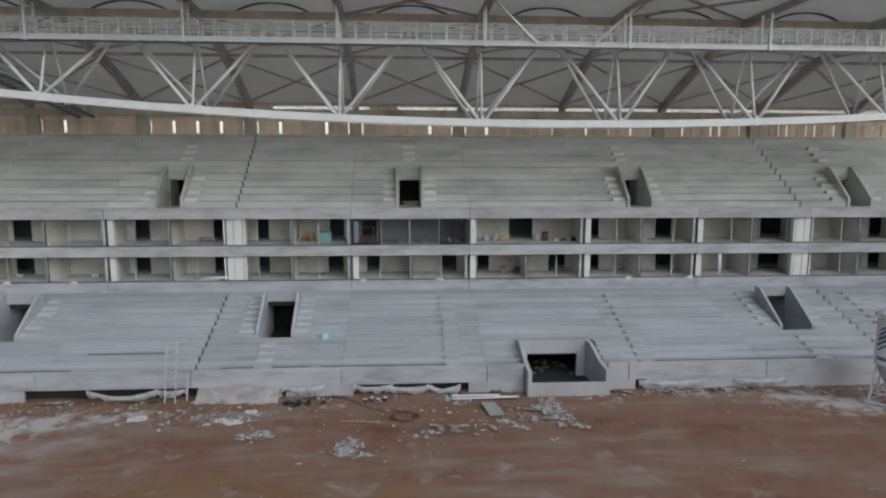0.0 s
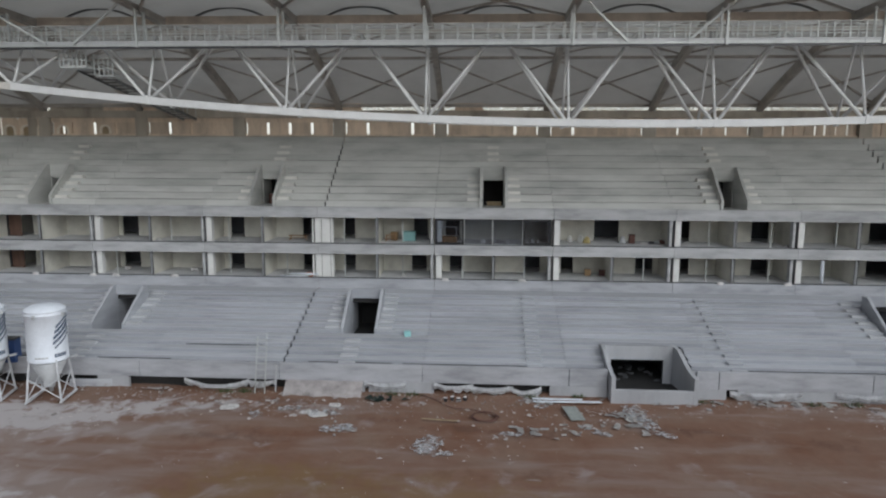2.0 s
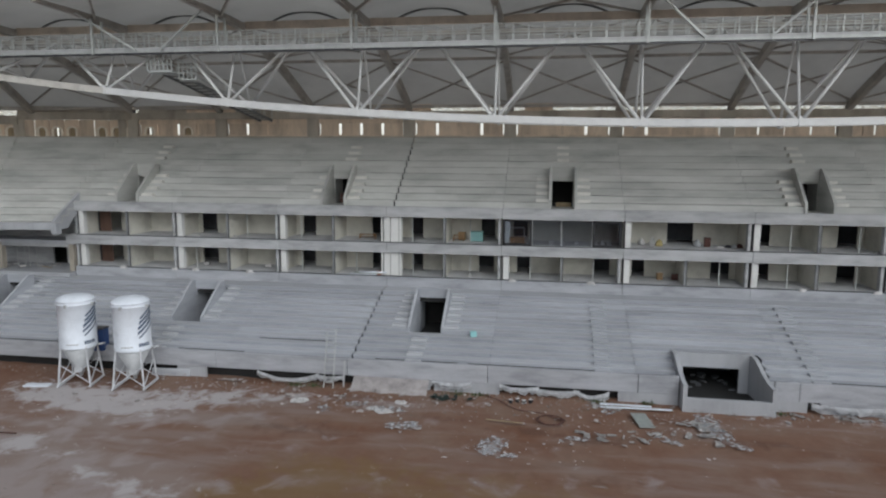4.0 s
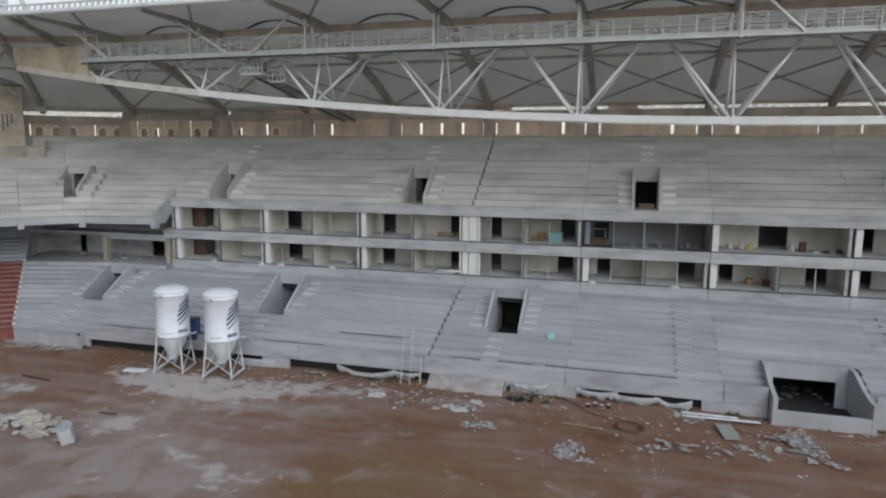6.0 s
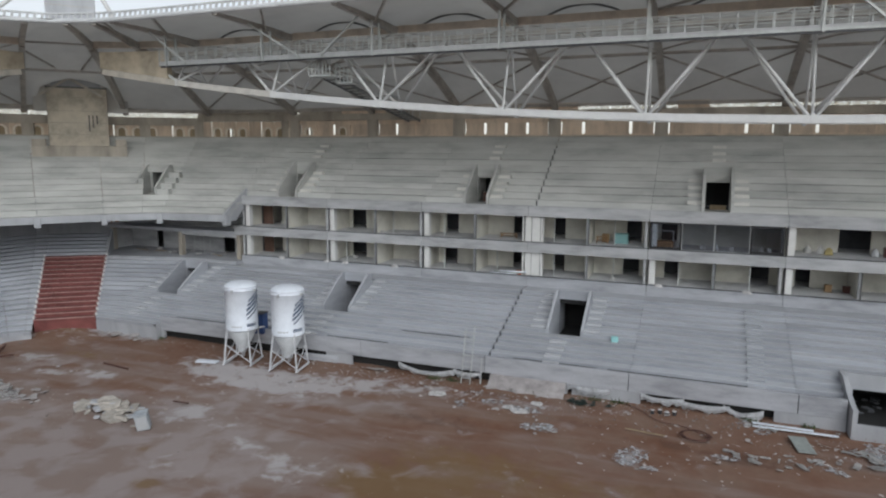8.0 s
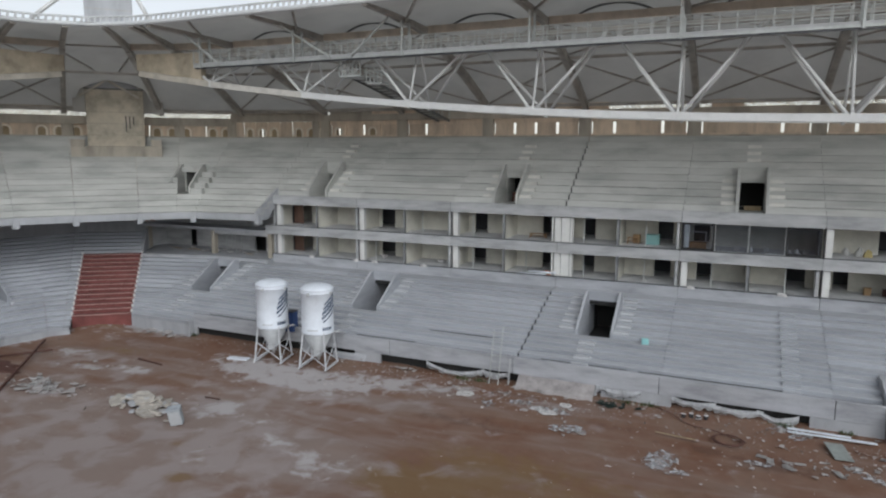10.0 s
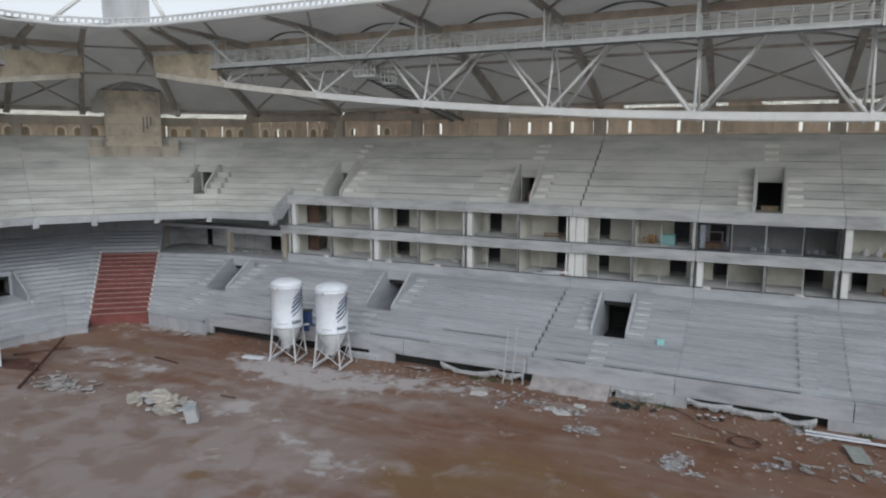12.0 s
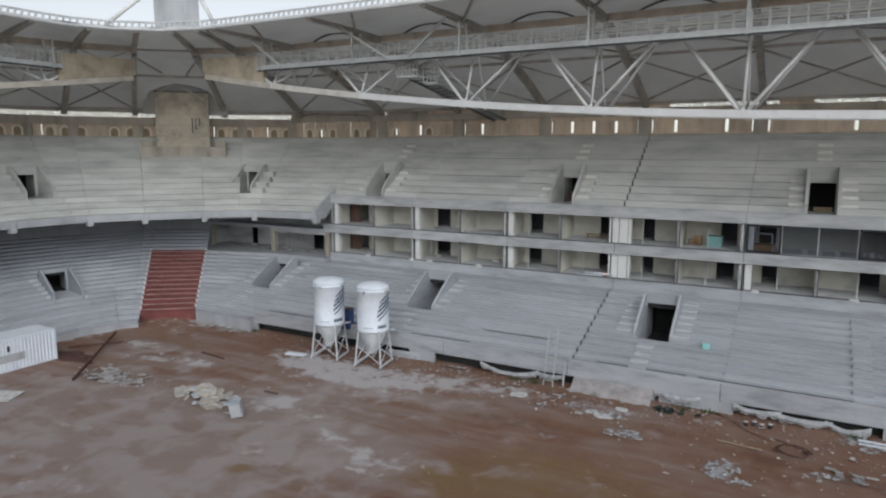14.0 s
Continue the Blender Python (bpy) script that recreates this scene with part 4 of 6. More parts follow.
def meet(path, az):
    """Where the line from the plan's origin at that angle (from +y towards -x) crosses a path."""
    d = Vector((-math.sin(radians(az)), math.cos(radians(az))))
    best = None
    for a, b in zip(path, path[1:]):
        a, b = Vector(a), Vector(b)
        e = b - a
        den = d.x * e.y - d.y * e.x
        if abs(den) > 1e-9:
            k, s = (a.x * e.y - a.y * e.x) / den, (a.x * d.y - a.y * d.x) / den
            if -1e-6 <= s <= 1.000001 and k > 0:
                best = d * k
    return tuple(best)


for az in ((48.6, 45.6, 40.6), (50.4, 48.8, 46.7), (52.9, 53.2, 53.4), (56.1, 57.2, 58.2), (59.7, 61.8, 63.5)):
    RIBS.append((meet(EDGE, az[0]), meet(MID, az[1]), meet(ROOF_REAR, az[2])))
y_last = RIBS[-1][1][1]
RIBS += [((-55.3, y_last - 1 - BAY * k), (-65.5, y_last - BAY * k), (-78.0, y_last + 2 - BAY * k)) for k in range(1, 9)]
Z_RIM, Z_TOP, Z_REAR = 27.45, 27.15, 21.65


def roof_line(rib, v):
    """A point on the underside along a rib: v from 0 at the rim, 1 over the truss, 2 at the rear."""
    a, b, c = (Vector(p) for p in rib)
    if v <= 1:
        p, z = a.lerp(b, v), Z_RIM + (Z_TOP - Z_RIM) * v + 0.12 * math.sin(math.pi * v)
    else:
        p, z = b.lerp(c, v - 1), Z_TOP + (Z_REAR - Z_TOP) * (v - 1) + 0.45 * math.sin(math.pi * (v - 1))
    return Vector((p.x, p.y, z))


bm = B()
VS = [0, 0.2, 0.4, 0.6, 0.8, 1, 1.12, 1.27, 1.42, 1.57, 1.66, 1.72, 1.79, 1.86, 2]
TOWER_BAY = 12                                           # the bay whose fabric arches up over the corner tower
grid = []


def tower_arch(f):
    """Height of the fabric over the tower across its bay."""
    return 23.75 + 0.95 * (1 - ((f - 0.47) / 0.37) ** 2) if abs(f - 0.47) < 0.37 else 0.0


for b, (r0, r1) in enumerate(zip(RIBS, RIBS[1:])):
    NU = 24 if b == TOWER_BAY else 10
    for u in range(NU):
        f = u / NU
        lift = 1 - (2 * f - 1) ** 2
        grid.append([])
        for v in VS:
            p = roof_line(r0, v).lerp(roof_line(r1, v), f)
            sag = (0.75 * min(1, v * 1.6) if v <= 1 else 0.75 - 0.3 * (v - 1)) * (1 if v < 2 else 0.1)
            z = p.z + 0.06 + sag * lift
            if b == TOWER_BAY and v > 1.5:
                z = max(z, tower_arch(f) if v > 1.7 else z + (tower_arch(f) - z) * (v - 1.5) / 0.22)
            grid[-1].append(bm.verts.new((p.x, p.y, z)))
for a, b in zip(grid, grid[1:]):
    for j in range(len(VS) - 1):
        bm.faces.new((a[j], a[j + 1], b[j + 1], b[j])).smooth = True
solid("roof_membrane", bm, FABRIC, "taut grey-white roof fabric bulging between the girders", "roof", kind="structure")

rim = thing("roof_edge_ladder", "white ladder-like rim of tubes along the roof edge", "roof edge")
for z, r, o in ((27.35, 0.2, 0.0), (27.95, 0.09, 0.12)):
    pts = [(*p, z) for p in offset_path(EDGE, o)]
    part("rail", tube(B(), pts, r, 8), RIM, rim)
stub = mesh_of("rung", bar(B(), (0, 0, 27.45), (0, 0.12, 27.95), 0.13), RIM)
n_rungs = 230
for k in range(n_rungs):
    p = along(EDGE, 0.12 + 0.58 * k / n_rungs)
    ob = new("rung", stub)
    ob.parent = rim
    ob.location = (p.x, p.y, 0)

for r in RIBS:
    g = thing("roof_girder", "brown-grey primed steel roof girder", "girder", "roof girders")
    part("front_arm", sweep(B(), [roof_line(r, v) - Vector((0, 0, 0.3)) for v in (0.01, 0.35, 0.7, 1)], 0.45, 0.65, grow=0.3), RIB, g)
    vs = [1, 1.25, 1.5, 1.75, 1.99]
    part("rear_arm", sweep(B(), [roof_line(r, v) - Vector((0, 0, 0.4)) for v in vs], 0.5, 0.7), RIB, g)
    e = roof_line(r, 1.98)
    part("foot", bar(B(), e - Vector((0, 0, 0.7)), e + Vector((0, 0, 0.1)), 0.5), RIB, g)
for r0, r1 in zip(RIBS, RIBS[1:]):
    long_bay = (Vector(r0[1]) - Vector(r1[1])).length > 5
    br = thing("roof_bracing", "slim brown steel bracing, purlins and arch tubes of one roof bay", "bracing", "roof bays")
    for v, w, h in ((1.0, 0.45, 0.6) if RIBS.index(r0) != TOWER_BAY else (1.0, 0.16, 0.16), (1.42, 0.18, 0.25), (1.97, 0.3, 0.3)):
        dz = Vector((0, 0, 0.15 if v == 1.0 else 0.25))
        part("purlin", bar(B(), roof_line(r0, v) - dz, roof_line(r1, v) - dz, w, h), TANBEAM if w > 0.4 else RIB, br)
    at = RIBS.index(r0)
    a, b = roof_line(r0, 1.0), roof_line(r1, 1.0)
    if at < 10:
        # a short dark arch stands on the middle of the beam, under the fabric
        pts = [a.lerp(b, 0.22 + 0.56 * k / 12) + Vector((0, 0, 0.05 + 0.76 * (1 - (k / 6 - 1) ** 2))) for k in range(13)]
        part("arch_tube", tube(B(), pts, 0.09), SLATE, br)
    a, b = roof_line(r0, 1.42), roof_line(r1, 1.42)
    if at != TOWER_BAY:
        part("arch_tube", tube(B(), [a.lerp(b, k / 12) + Vector((0, 0, 0.7 * (1 - (k / 6 - 1) ** 2))) for k in range(13)], 0.08), RIB, br)
    if at == TOWER_BAY:
        crown = roof_line(r0, 1.79).lerp(roof_line(r1, 1.79), 0.47)
        crown.z = 25.0
        for p in (r0, r1):
            part("brace", bar(B(), roof_line(p, 1.08) - Vector((0, 0, 0.4)), crown - Vector((0, 0, 0.25)), 0.16), RIB, br)
        continue
    if 6 <= at <= 10:
        part("strut", bar(B(), roof_line(r1, 0.62) - Vector((0, 0, 0.35)), roof_line(r0, 0.04).lerp(roof_line(r1, 0.04), 0.62) - Vector((0, 0, 0.1)), 0.17), RIB, br)
    for v0, v1 in ((1.45, 1.95),) if long_bay else ():
        for p, q in ((r0, r1), (r1, r0)):
            part("brace", bar(B(), roof_line(p, v0) - Vector((0, 0, 0.2)), roof_line(q, v1) - Vector((0, 0, 0.2)), 0.16), RIB, br)
    for p, q in ((r0, r1), (r1, r0)) if long_bay else ():
        part("brace", bar(B(), roof_line(p, 1.02) - Vector((0, 0, 0.1)), roof_line(q, 1.4) - Vector((0, 0, 0.2)), 0.12), RIB, br)
    for p, q in ((r0, r1), (r1, r0)) if at in (1, 3, 5) else ():
        part("brace", bar(B(), roof_line(p, 0.1) - Vector((0, 0, 0.1)), roof_line(q, 0.95) - Vector((0, 0, 0.1)), 0.16), RIB, br)


# ---------- main truss ----------
def chord_z(x):
    return 19.3 + 0.00121 * (x - 12) ** 2


def place(s, y, end):
    """Truss coordinates to plan: s along the truss, y across; the end truss runs along y."""
    return (s, y) if not end else (-60.3 - (y - 47.5), -8.1 - s)


def truss_at(end):
    truss = thing("roof_truss", "long white steel roof truss with a sagging lower chord", "truss", "roof trusses")
    nodes = [6.02 + 10.03 * k for k in range(-5, 6 if not end else 5)]

    def P(s, y, z):
        return (*place(s, y, end), z)
    for y in (47.5, 51.2):
        w, h = (0.5, 0.5) if y < 50 else (0.4, 0.35)
        # the main chord is tan near the corner, then pale, then white
        for s0, s1, finish in ((-52.8, -44.12, CHORD), (-44.12, -34.09, CHORD if end else PALE), (-34.09, X_RIGHT if not end else 45, CHORD if end else STEEL)):
            part("lower_chord", sweep(B(), [P(s, y, chord_z(s) - 0.25) for s in np.linspace(s0, s1, 50)], w, h), finish, truss)
        for x in nodes:
            z = chord_z(x)
            for e in (-1, 0, 1):
                top = P(x + e * 4.98, 49.2, 25.6)
                part("web_member", bar(B(), P(x + e * 0.25, y, z - 0.05), top, 0.24 if e else 0.19, sides=8), STEEL, truss)
            bm = B()
            c = P(x, y, 0)
            box(bm, c[0] - 0.1, c[0] + 0.1, c[1] - 0.29, c[1] + 0.29, z - 0.54, z + 0.12)
            part("gusset", bm, STEEL, truss)
    for x in nodes:
        part("cross_strut", bar(B(), P(x, 47.5, chord_z(x) - 0.2), P(x, 51.2, chord_z(x) - 0.2), 0.18), STEEL, truss)
    part("upper_chord", bar(B(), P(-52, 49.2, 25.6), P(X_RIGHT if not end else 45, 49.2, 25.6), 0.34), RIB, truss)
    bm = B()
    poly = [(-45.4, 23.3), (-45.4, 25.72), (-53.4, 25.98), (-53.4, 24.5)]
    lo, hi = [bm.verts.new(P(s, 47.6, z)) for s, z in poly], [bm.verts.new(P(s, 48.2, z)) for s, z in poly]
    for k in range(4):
        bm.faces.new((lo[k], lo[(k + 1) % 4], hi[(k + 1) % 4], hi[k]))
    bm.faces.new(lo[::-1]), bm.faces.new(hi)
    part("end_plate", bm, TANCON, truss, "tan stained end plate")
    return truss


def catwalk_at(end):
    cat = thing("catwalk", "galvanised maintenance catwalk with railings hung along the truss", "catwalk", "catwalks")
    x1 = X_RIGHT if not end else 40

    def P(s, y, z):
        return (*place(s, y, end), z)
    part("deck", bar(B(), P(-45, 46.85, 24.37), P(x1, 46.85, 24.37), 0.95, 0.26), GALV, cat)
    part("kick_plate", bar(B(), P(-45, 46.34, 24.5), P(x1, 46.34, 24.5), 0.04, 0.16), GREYPAINT, cat)
    part("deck_beam", bar(B(), P(-45, 46.5, 24.16), P(x1, 46.5, 24.16), 0.1, 0.14), FRAME, cat)
    for y in (46.36, 47.34):
        for z in (24.85, 25.05, 25.25, 25.43, 25.62):
            part("rail", bar(B(), P(-45, y, z), P(x1, y, z), 0.05 if z > 25.6 else 0.03), GALV, cat)
    post = None
    for k in range(int((x1 + 45) / 1.03) + 1):
        s = -45 + k * 1.03
        for y in (46.36, 47.34):
            if post is None:
                post = mesh_of("baluster", bar(B(), (0, 0, 24.2), (0, 0, 25.62), 0.07), GALV)
            ob = new("baluster", post)
            ob.parent = cat
            ob.location = P(s, y, 0)
    for x in [6.05 + 10.05 * k for k in range(-5, 6 if not end else 4)]:
        part("hanger", bar(B(), P(x, 46.3, 24.15), P(x, 46.3, 26.75), 0.15), GALV, cat)
        part("hanger_rear", bar(B(), P(x, 47.5, 24.15), P(x, 47.5, 26.75), 0.16), GALV, cat)
    return cat


truss_at(False), truss_at(True)
cat = catwalk_at(False)
catwalk_at(True)
for xa, xb, up in ((-35, -30.6, -1), (-24.7, -28.6, -1), (6.5, 9.6, 1), (16.7, 13.6, 1), (-45.4, -42, -1)):
    part("stay", bar(B(), (xa, 45.6, 27.1), (xb, 46.25, 24.4), 0.14), GALV, cat)
# inspection cage and stair leading back from the catwalk
stair = thing("roof_stair", "galvanised caged stair leading back from the catwalk", "stair")
bm = B()
box(bm, -30.6, -28.6, 47.6, 49.0, 22.95, 23.1)
part("platform", bm, GALV, stair)
for k in range(7):
    x = -30.6 + k * 2.0 / 6
    part("baluster", bar(B(), (x, 47.6, 23.1), (x, 47.6, 24.4), 0.08), GALV, stair)
for z in (23.5, 23.95, 24.4):
    part("rail", bar(B(), (-30.6, 47.6, z), (-28.6, 47.6, z), 0.07), GALV, stair)
for x in (-30.2, -28.9):
    part("stringer", bar(B(), (x, 49.0, 23.0), (x, 66.5, 20.2), 0.1, 0.24), SLATE, stair)
    part("handrail", bar(B(), (x, 49.0, 24.1), (x, 66.5, 21.3), 0.07), GALV, stair)
    for k in range(10):
        y = 49.0 + k * 17.5 / 9
        z = 23.0 - k * 2.8 / 9
        part("rail_post", bar(B(), (x, y, z), (x, y, z + 1.1), 0.06), GALV, stair)
part("landing", box(B(), -28.6, -27.2, 48.6, 50.2, 22.45, 22.55), GALV, stair)
for k in range(5):
    part("baluster", bar(B(), (-28.6 + 0.35 * k, 48.6, 22.55), (-28.6 + 0.35 * k, 48.6, 23.75), 0.07), GALV, stair)
for z in (23.0, 23.4, 23.75):
    part("rail", bar(B(), (-28.6, 48.6, z), (-27.2, 48.6, z), 0.06), GALV, stair)
for k in range(36):
    y = 49.2 + k * 0.48
    bm = B()
    box(bm, -30.15, -28.95, y, y + 0.3, 22.96 - (y - 49) * 0.16, 23.02 - (y - 49) * 0.16)
    part("tread", bm, SLATE if k % 2 else GALV, stair)

# ---------- corner pylon ----------
pylon = thing("pylon", "massive stained concrete corner tower rising through the roof", "tower")
m = pose(-68.0, 57.1, 0, 0, 0, 50)
bm = B()
box(bm, -3.0, 3.0, -2.6, 3, 14, 23.85, 0.05)
part("shaft", bm, PYLON, pylon, at=m)
for z in (18.6, 19.9, 21.2, 22.7):
    part("lift_joint", box(B(), -3.01, 3.01, -2.612, -2.59, z, z + 0.05), OLD, pylon, at=m)
bm = B()
box(bm, -2.45, 2.45, -2.2, 2.4, 23.8, 46, 0.05)
part("upper_shaft", bm, CAST, pylon, at=m)
for k in range(9):
    part("lift_joint", box(B(), -2.46, 2.46, -2.212, -2.19, 25.0 + 1.9 * k, 25.05 + 1.9 * k), OLD, pylon, at=m)
bm = B()
box(bm, -4.7, 4.7, -3.9, -2.6, 15.2, 17.35, 0.05)
part("plinth", bm, OLD, pylon, at=m)
for x0, x1 in ((-4.7, -3.3), (3.6, 4.7)):
    part("plinth_step", box(B(), x0, x1, -3.6, -2.62, 17.36, 18.1, 0.03), OLD, pylon, at=m)
pts = [(-4.2 + 7.3 * k / 16, -3.2, 24.3 + 1.0 * (1 - (k / 8 - 1) ** 2)) for k in range(17)]
part("arch_beam", tube(B(), pts, 0.15, 8), CHORD, pylon, at=m)
part("infill", box(B(), -4.3, 5.2, -1.4, -1.3, 21.2, 25.3), FABRIC, pylon, "grey fabric infill under the arch", at=m)
part("cap_band", box(B(), -3.06, 3.06, -2.64, -2.4, 23.72, 23.9, 0.02), SLATE, pylon, "dark cap band", at=m)
for s in (-1, 1):
    part("arch_strut", bar(B(), (-0.7, -3.3, 24.75), (-0.5 + s * 3.0, -3.1, 22.9), 0.22), CHORD, pylon, at=m)
    for d in (0.5, 0.9, 1.3):
        if s > 0:
            bm = B()
            box(bm, d + 0.5, d + 0.62, -2.62, -2.59, 18.5 + d, 20.8)
            part("stain_recess", bm, FRAME, pylon, at=m)
for a, b in (((-68.8, 48.2, 30.6), (-66.0, 53.6, 36.0)), ((-61.6, 57.2, 31.2), (-64.8, 56.6, 36.5))):
    part("stay_tube", bar(B(), a, b, 0.45, sides=10), STEEL, pylon)


# ---------- the rest of the bowl, behind the camera ----------
bm = B()
prism(bm, [(-46, 1.6), (-57, 5.2), (-57, 12), (-68, 18.5), (-69, 18.5), (-69, -0.3), (-46, -0.3)], "x", -60, 92)
solid("stand_opposite", bm, CONCRETE, "bare concrete stand across the pitch", "grandstand", kind="structure")
bm = B()
prism(bm, [(88, 1.6), (99, 5.2), (99, 12), (110, 18.5), (111, 18.5), (111, -0.3), (88, -0.3)], "y", -68, 68)
solid("stand_far_end", bm, CONCRETE, "bare concrete stand at the far end", "grandstand", kind="structure")
bm = B()
box(bm, 58.1, 88, 46, 69, -0.3, 18.5)
solid("wall_far_corner", bm, CAST, "plain concrete mass closing the far corner", "wall", kind="structure")
for c in ((-60, 111, -69, -43), (86, 111, -43, 68)):
    bm = B()
    box(bm, *c, 25.5, 25.7)
    solid("roof_opposite", bm, FABRIC, "fabric roof over the stands across the pitch", "roof", kind="structure")


# ---------- silos ----------
def lathe(bm, prof, n=32):
    rings = [[bm.verts.new((r * math.cos(2 * math.pi * k / n), r * math.sin(2 * math.pi * k / n), z)) for k in range(n)] for r, z in prof]
    for a, b in zip(rings, rings[1:]):
        for k in range(n):
            bm.faces.new((a[k], a[(k + 1) % n], b[(k + 1) % n], b[k])).smooth = True
    bm.faces.new(rings[0][::-1]), bm.faces.new(rings[-1])
    return bm


def curved_patch(bm, r, a0, a1, z0, z1, slope, n=6):
    """A strip on a drum of radius r between two angles, rising by slope metres along its run."""
    pts = []
    for k in range(n + 1):
        a = radians(a0 + (a1 - a0) * k / n)
        dz = slope * k / n
        pts.append([bm.verts.new((q * math.cos(a), q * math.sin(a), z + dz)) for q, z in ((r, z0), (r, z1), (r + 0.006, z1), (r + 0.006, z0))])
    for a, b in zip(pts, pts[1:]):
        for j in range(4):
            bm.faces.new((a[j], a[(j + 1) % 4], b[(j + 1) % 4], b[j]))
    bm.faces.new(pts[0][::-1]), bm.faces.new(pts[-1])
    return bm


silo = thing("silo", "white steel mortar silo with navy stripes on four braced legs", "silo", "silos")
tank = part("tank", lathe(B(), [(1.2, 2.72), (1.28, 2.78), (1.28, 2.9), (1.26, 2.92), (1.26, 5.95), (1.3, 5.98), (1.3, 6.1), (1.27, 6.12), (1.27, 6.22), (1.3, 6.24), (1.3, 6.3), (1.24, 6.36), (1.05, 6.5), (0.75, 6.6), (0.4, 6.66), (0.05, 6.68)]), SILO, silo)
part("hopper", lathe(B(), [(0.14, 0.45), (0.16, 0.72), (0.26, 0.76), (0.28, 0.88), (1.19, 2.73)]), GREYPAINT, silo)
for a, z, h in ((-40, 5.1, 0.16), (-44, 4.72, 0.2), (-48, 4.34, 0.22), (-50, 3.98, 0.2), (-46, 3.7, 0.14)):
    part("stripe", curved_patch(B(), 1.262, a, a + 62, z, z + h, 0.95, 10), NAVY, tank, "navy diagonal stripe")
    part("stripe", curved_patch(B(), 1.262, a - 150, a - 112, z - 0.3, z - 0.1, 0.6), NAVY, tank, "navy diagonal stripe")
for a in (-48, -40, -32, -24, -16):
    part("lettering_bar", curved_patch(B(), 1.262, a, a + 6, 3.1, 3.36, 0, 2), NAVY, tank)
for a in (-104, -94, -84, -74):
    part("lettering_bar", curved_patch(B(), 1.262, a, a + 8, 3.1, 3.2, 0, 2), GREYPAINT, tank)
for a in (-95, -15, 75, 165):
    bm = B()
    c, s = math.cos(radians(a)), math.sin(radians(a))
    bar(bm, (1.24 * c, 1.24 * s, 6.02), (1.46 * c, 1.46 * s, 6.02), 0.14, 0.22)
    part("lifting_lug", bm, GREYPAINT, tank)
for sx in (-1, 1):
    for sy in (-1, 1):
        part("leg", bar(B(), (sx * 1.12, sy * 1.12, 0.1), (sx * 0.87, sy * 0.87, 2.95), 0.11), LEGPAINT, silo)
for s in (-1, 1):
    part("skid", bar(B(), (s * 1.12, -1.3, 0.06), (s * 1.12, 1.3, 0.06), 0.13, 0.13), LEGPAINT, silo)
    for e in (-1, 1):
        part("brace", bar(B(), (s * 1.1, -e * 1.1, 0.25), (s * 0.97, e * 0.97, 1.6), 0.055), LEGPAINT, silo)
        part("brace", bar(B(), (-e * 1.1, s * 1.1, 0.25), (e * 0.97, s * 0.99, 1.6), 0.055), LEGPAINT, silo)
part("vibrator_box", box(B(), -0.25, 0.35, -0.5, -0.1, 0.9, 1.3, 0.02), GREYPAINT, silo)
part("filling_pipe", bar(B(), (1.15, 0.2, 2.75), (1.75, 0.35, 2.85), 0.16, sides=8), GREYPAINT, silo)
silo.matrix_basis = pose(-34.1, 42.4, 0.0, 0, 0, 14)
copy_thing(silo, pose(-29.75, 42.5, 0.0, 0, 0, 10))
copy_thing(silo, pose(33.9, 41.4, 0.0, 0, 0, -140))
cab = thing("site_cabinet", "blue site cabinet standing behind the silos", "cabinet", at=pose(-34.4, 45.2, 0.0, 0, 0, 5))
part("body", box(B(), -0.5, 0.45, -0.4, 0.4, 1.62, 3.3, 0.02), BLUE, cab)
part("top", box(B(), -0.54, 0.49, -0.44, 0.44, 3.304, 3.4, 0.02), FRAME, cab)
bucket = thing("bucket", "orange plastic tub beside the blue cabinet", "bucket", at=pose(-35.4, 45.6, 1.6))
part("tub", lathe(B(), [(0.22, 0), (0.3, 0.75)], 16), ORANGE, bucket)

# ---------- container ----------
cont = thing("container", "white corrugated shipping container with a plain grey logo patch", "container", at=pose(-53.1, 30.6, 0.0))


def corrugated(bm, a, b, z0, z1, out):
    """A corrugated steel wall from a to b (plan), its ribs standing out by 0.04."""
    a, b, o = Vector(a), Vector(b), Vector(out)
    n = round((b - a).length / 0.28)
    pts = []
    for k in range(n):
        for f, h in ((0.0, 0), (0.3, 0), (0.42, 1), (0.88, 1)):
            pts.append(a.lerp(b, (k + f) / n) + o * 0.05 * h)
    pts.append(b)
    front = [(bm.verts.new((p.x, p.y, z0)), bm.verts.new((p.x, p.y, z1))) for p in pts]
    for p, q in zip(front, front[1:]):
        bm.faces.new((p[0], q[0], q[1], p[1]))
    return bm


part("side", corrugated(B(), (0, -6.06), (0, 0), 0.15, 2.45, (1, 0)), SILO, cont)
part("side", corrugated(B(), (-2.44, 0), (-2.44, -6.06), 0.15, 2.45, (-1, 0)), SILO, cont)
part("end", corrugated(B(), (0, 0), (-2.44, 0), 0.15, 2.45, (0, 1)), SILO, cont)
part("end", corrugated(B(), (-2.44, -6.06), (0, -6.06), 0.15, 2.45, (0, -1)), SILO, cont)
part("roof", box(B(), -2.46, 0.02, -6.08, 0.02, 2.5, 2.59, 0.02), SILO, cont)
for x in (-2.44, 0.0):
    part("bottom_rail", box(B(), x - 0.06, x + 0.06, -6.06, 0, 0.0, 0.16), SILO, cont)
    part("top_rail", box(B(), x - 0.05, x + 0.07, -6.06, 0, 2.42, 2.5), SILO, cont)
    for y in (-6.06, 0):
        part("corner_post", box(B(), x - 0.09, x + 0.09, y - 0.09, y + 0.09, 0.0, 2.5, 0.01), SILO, cont)
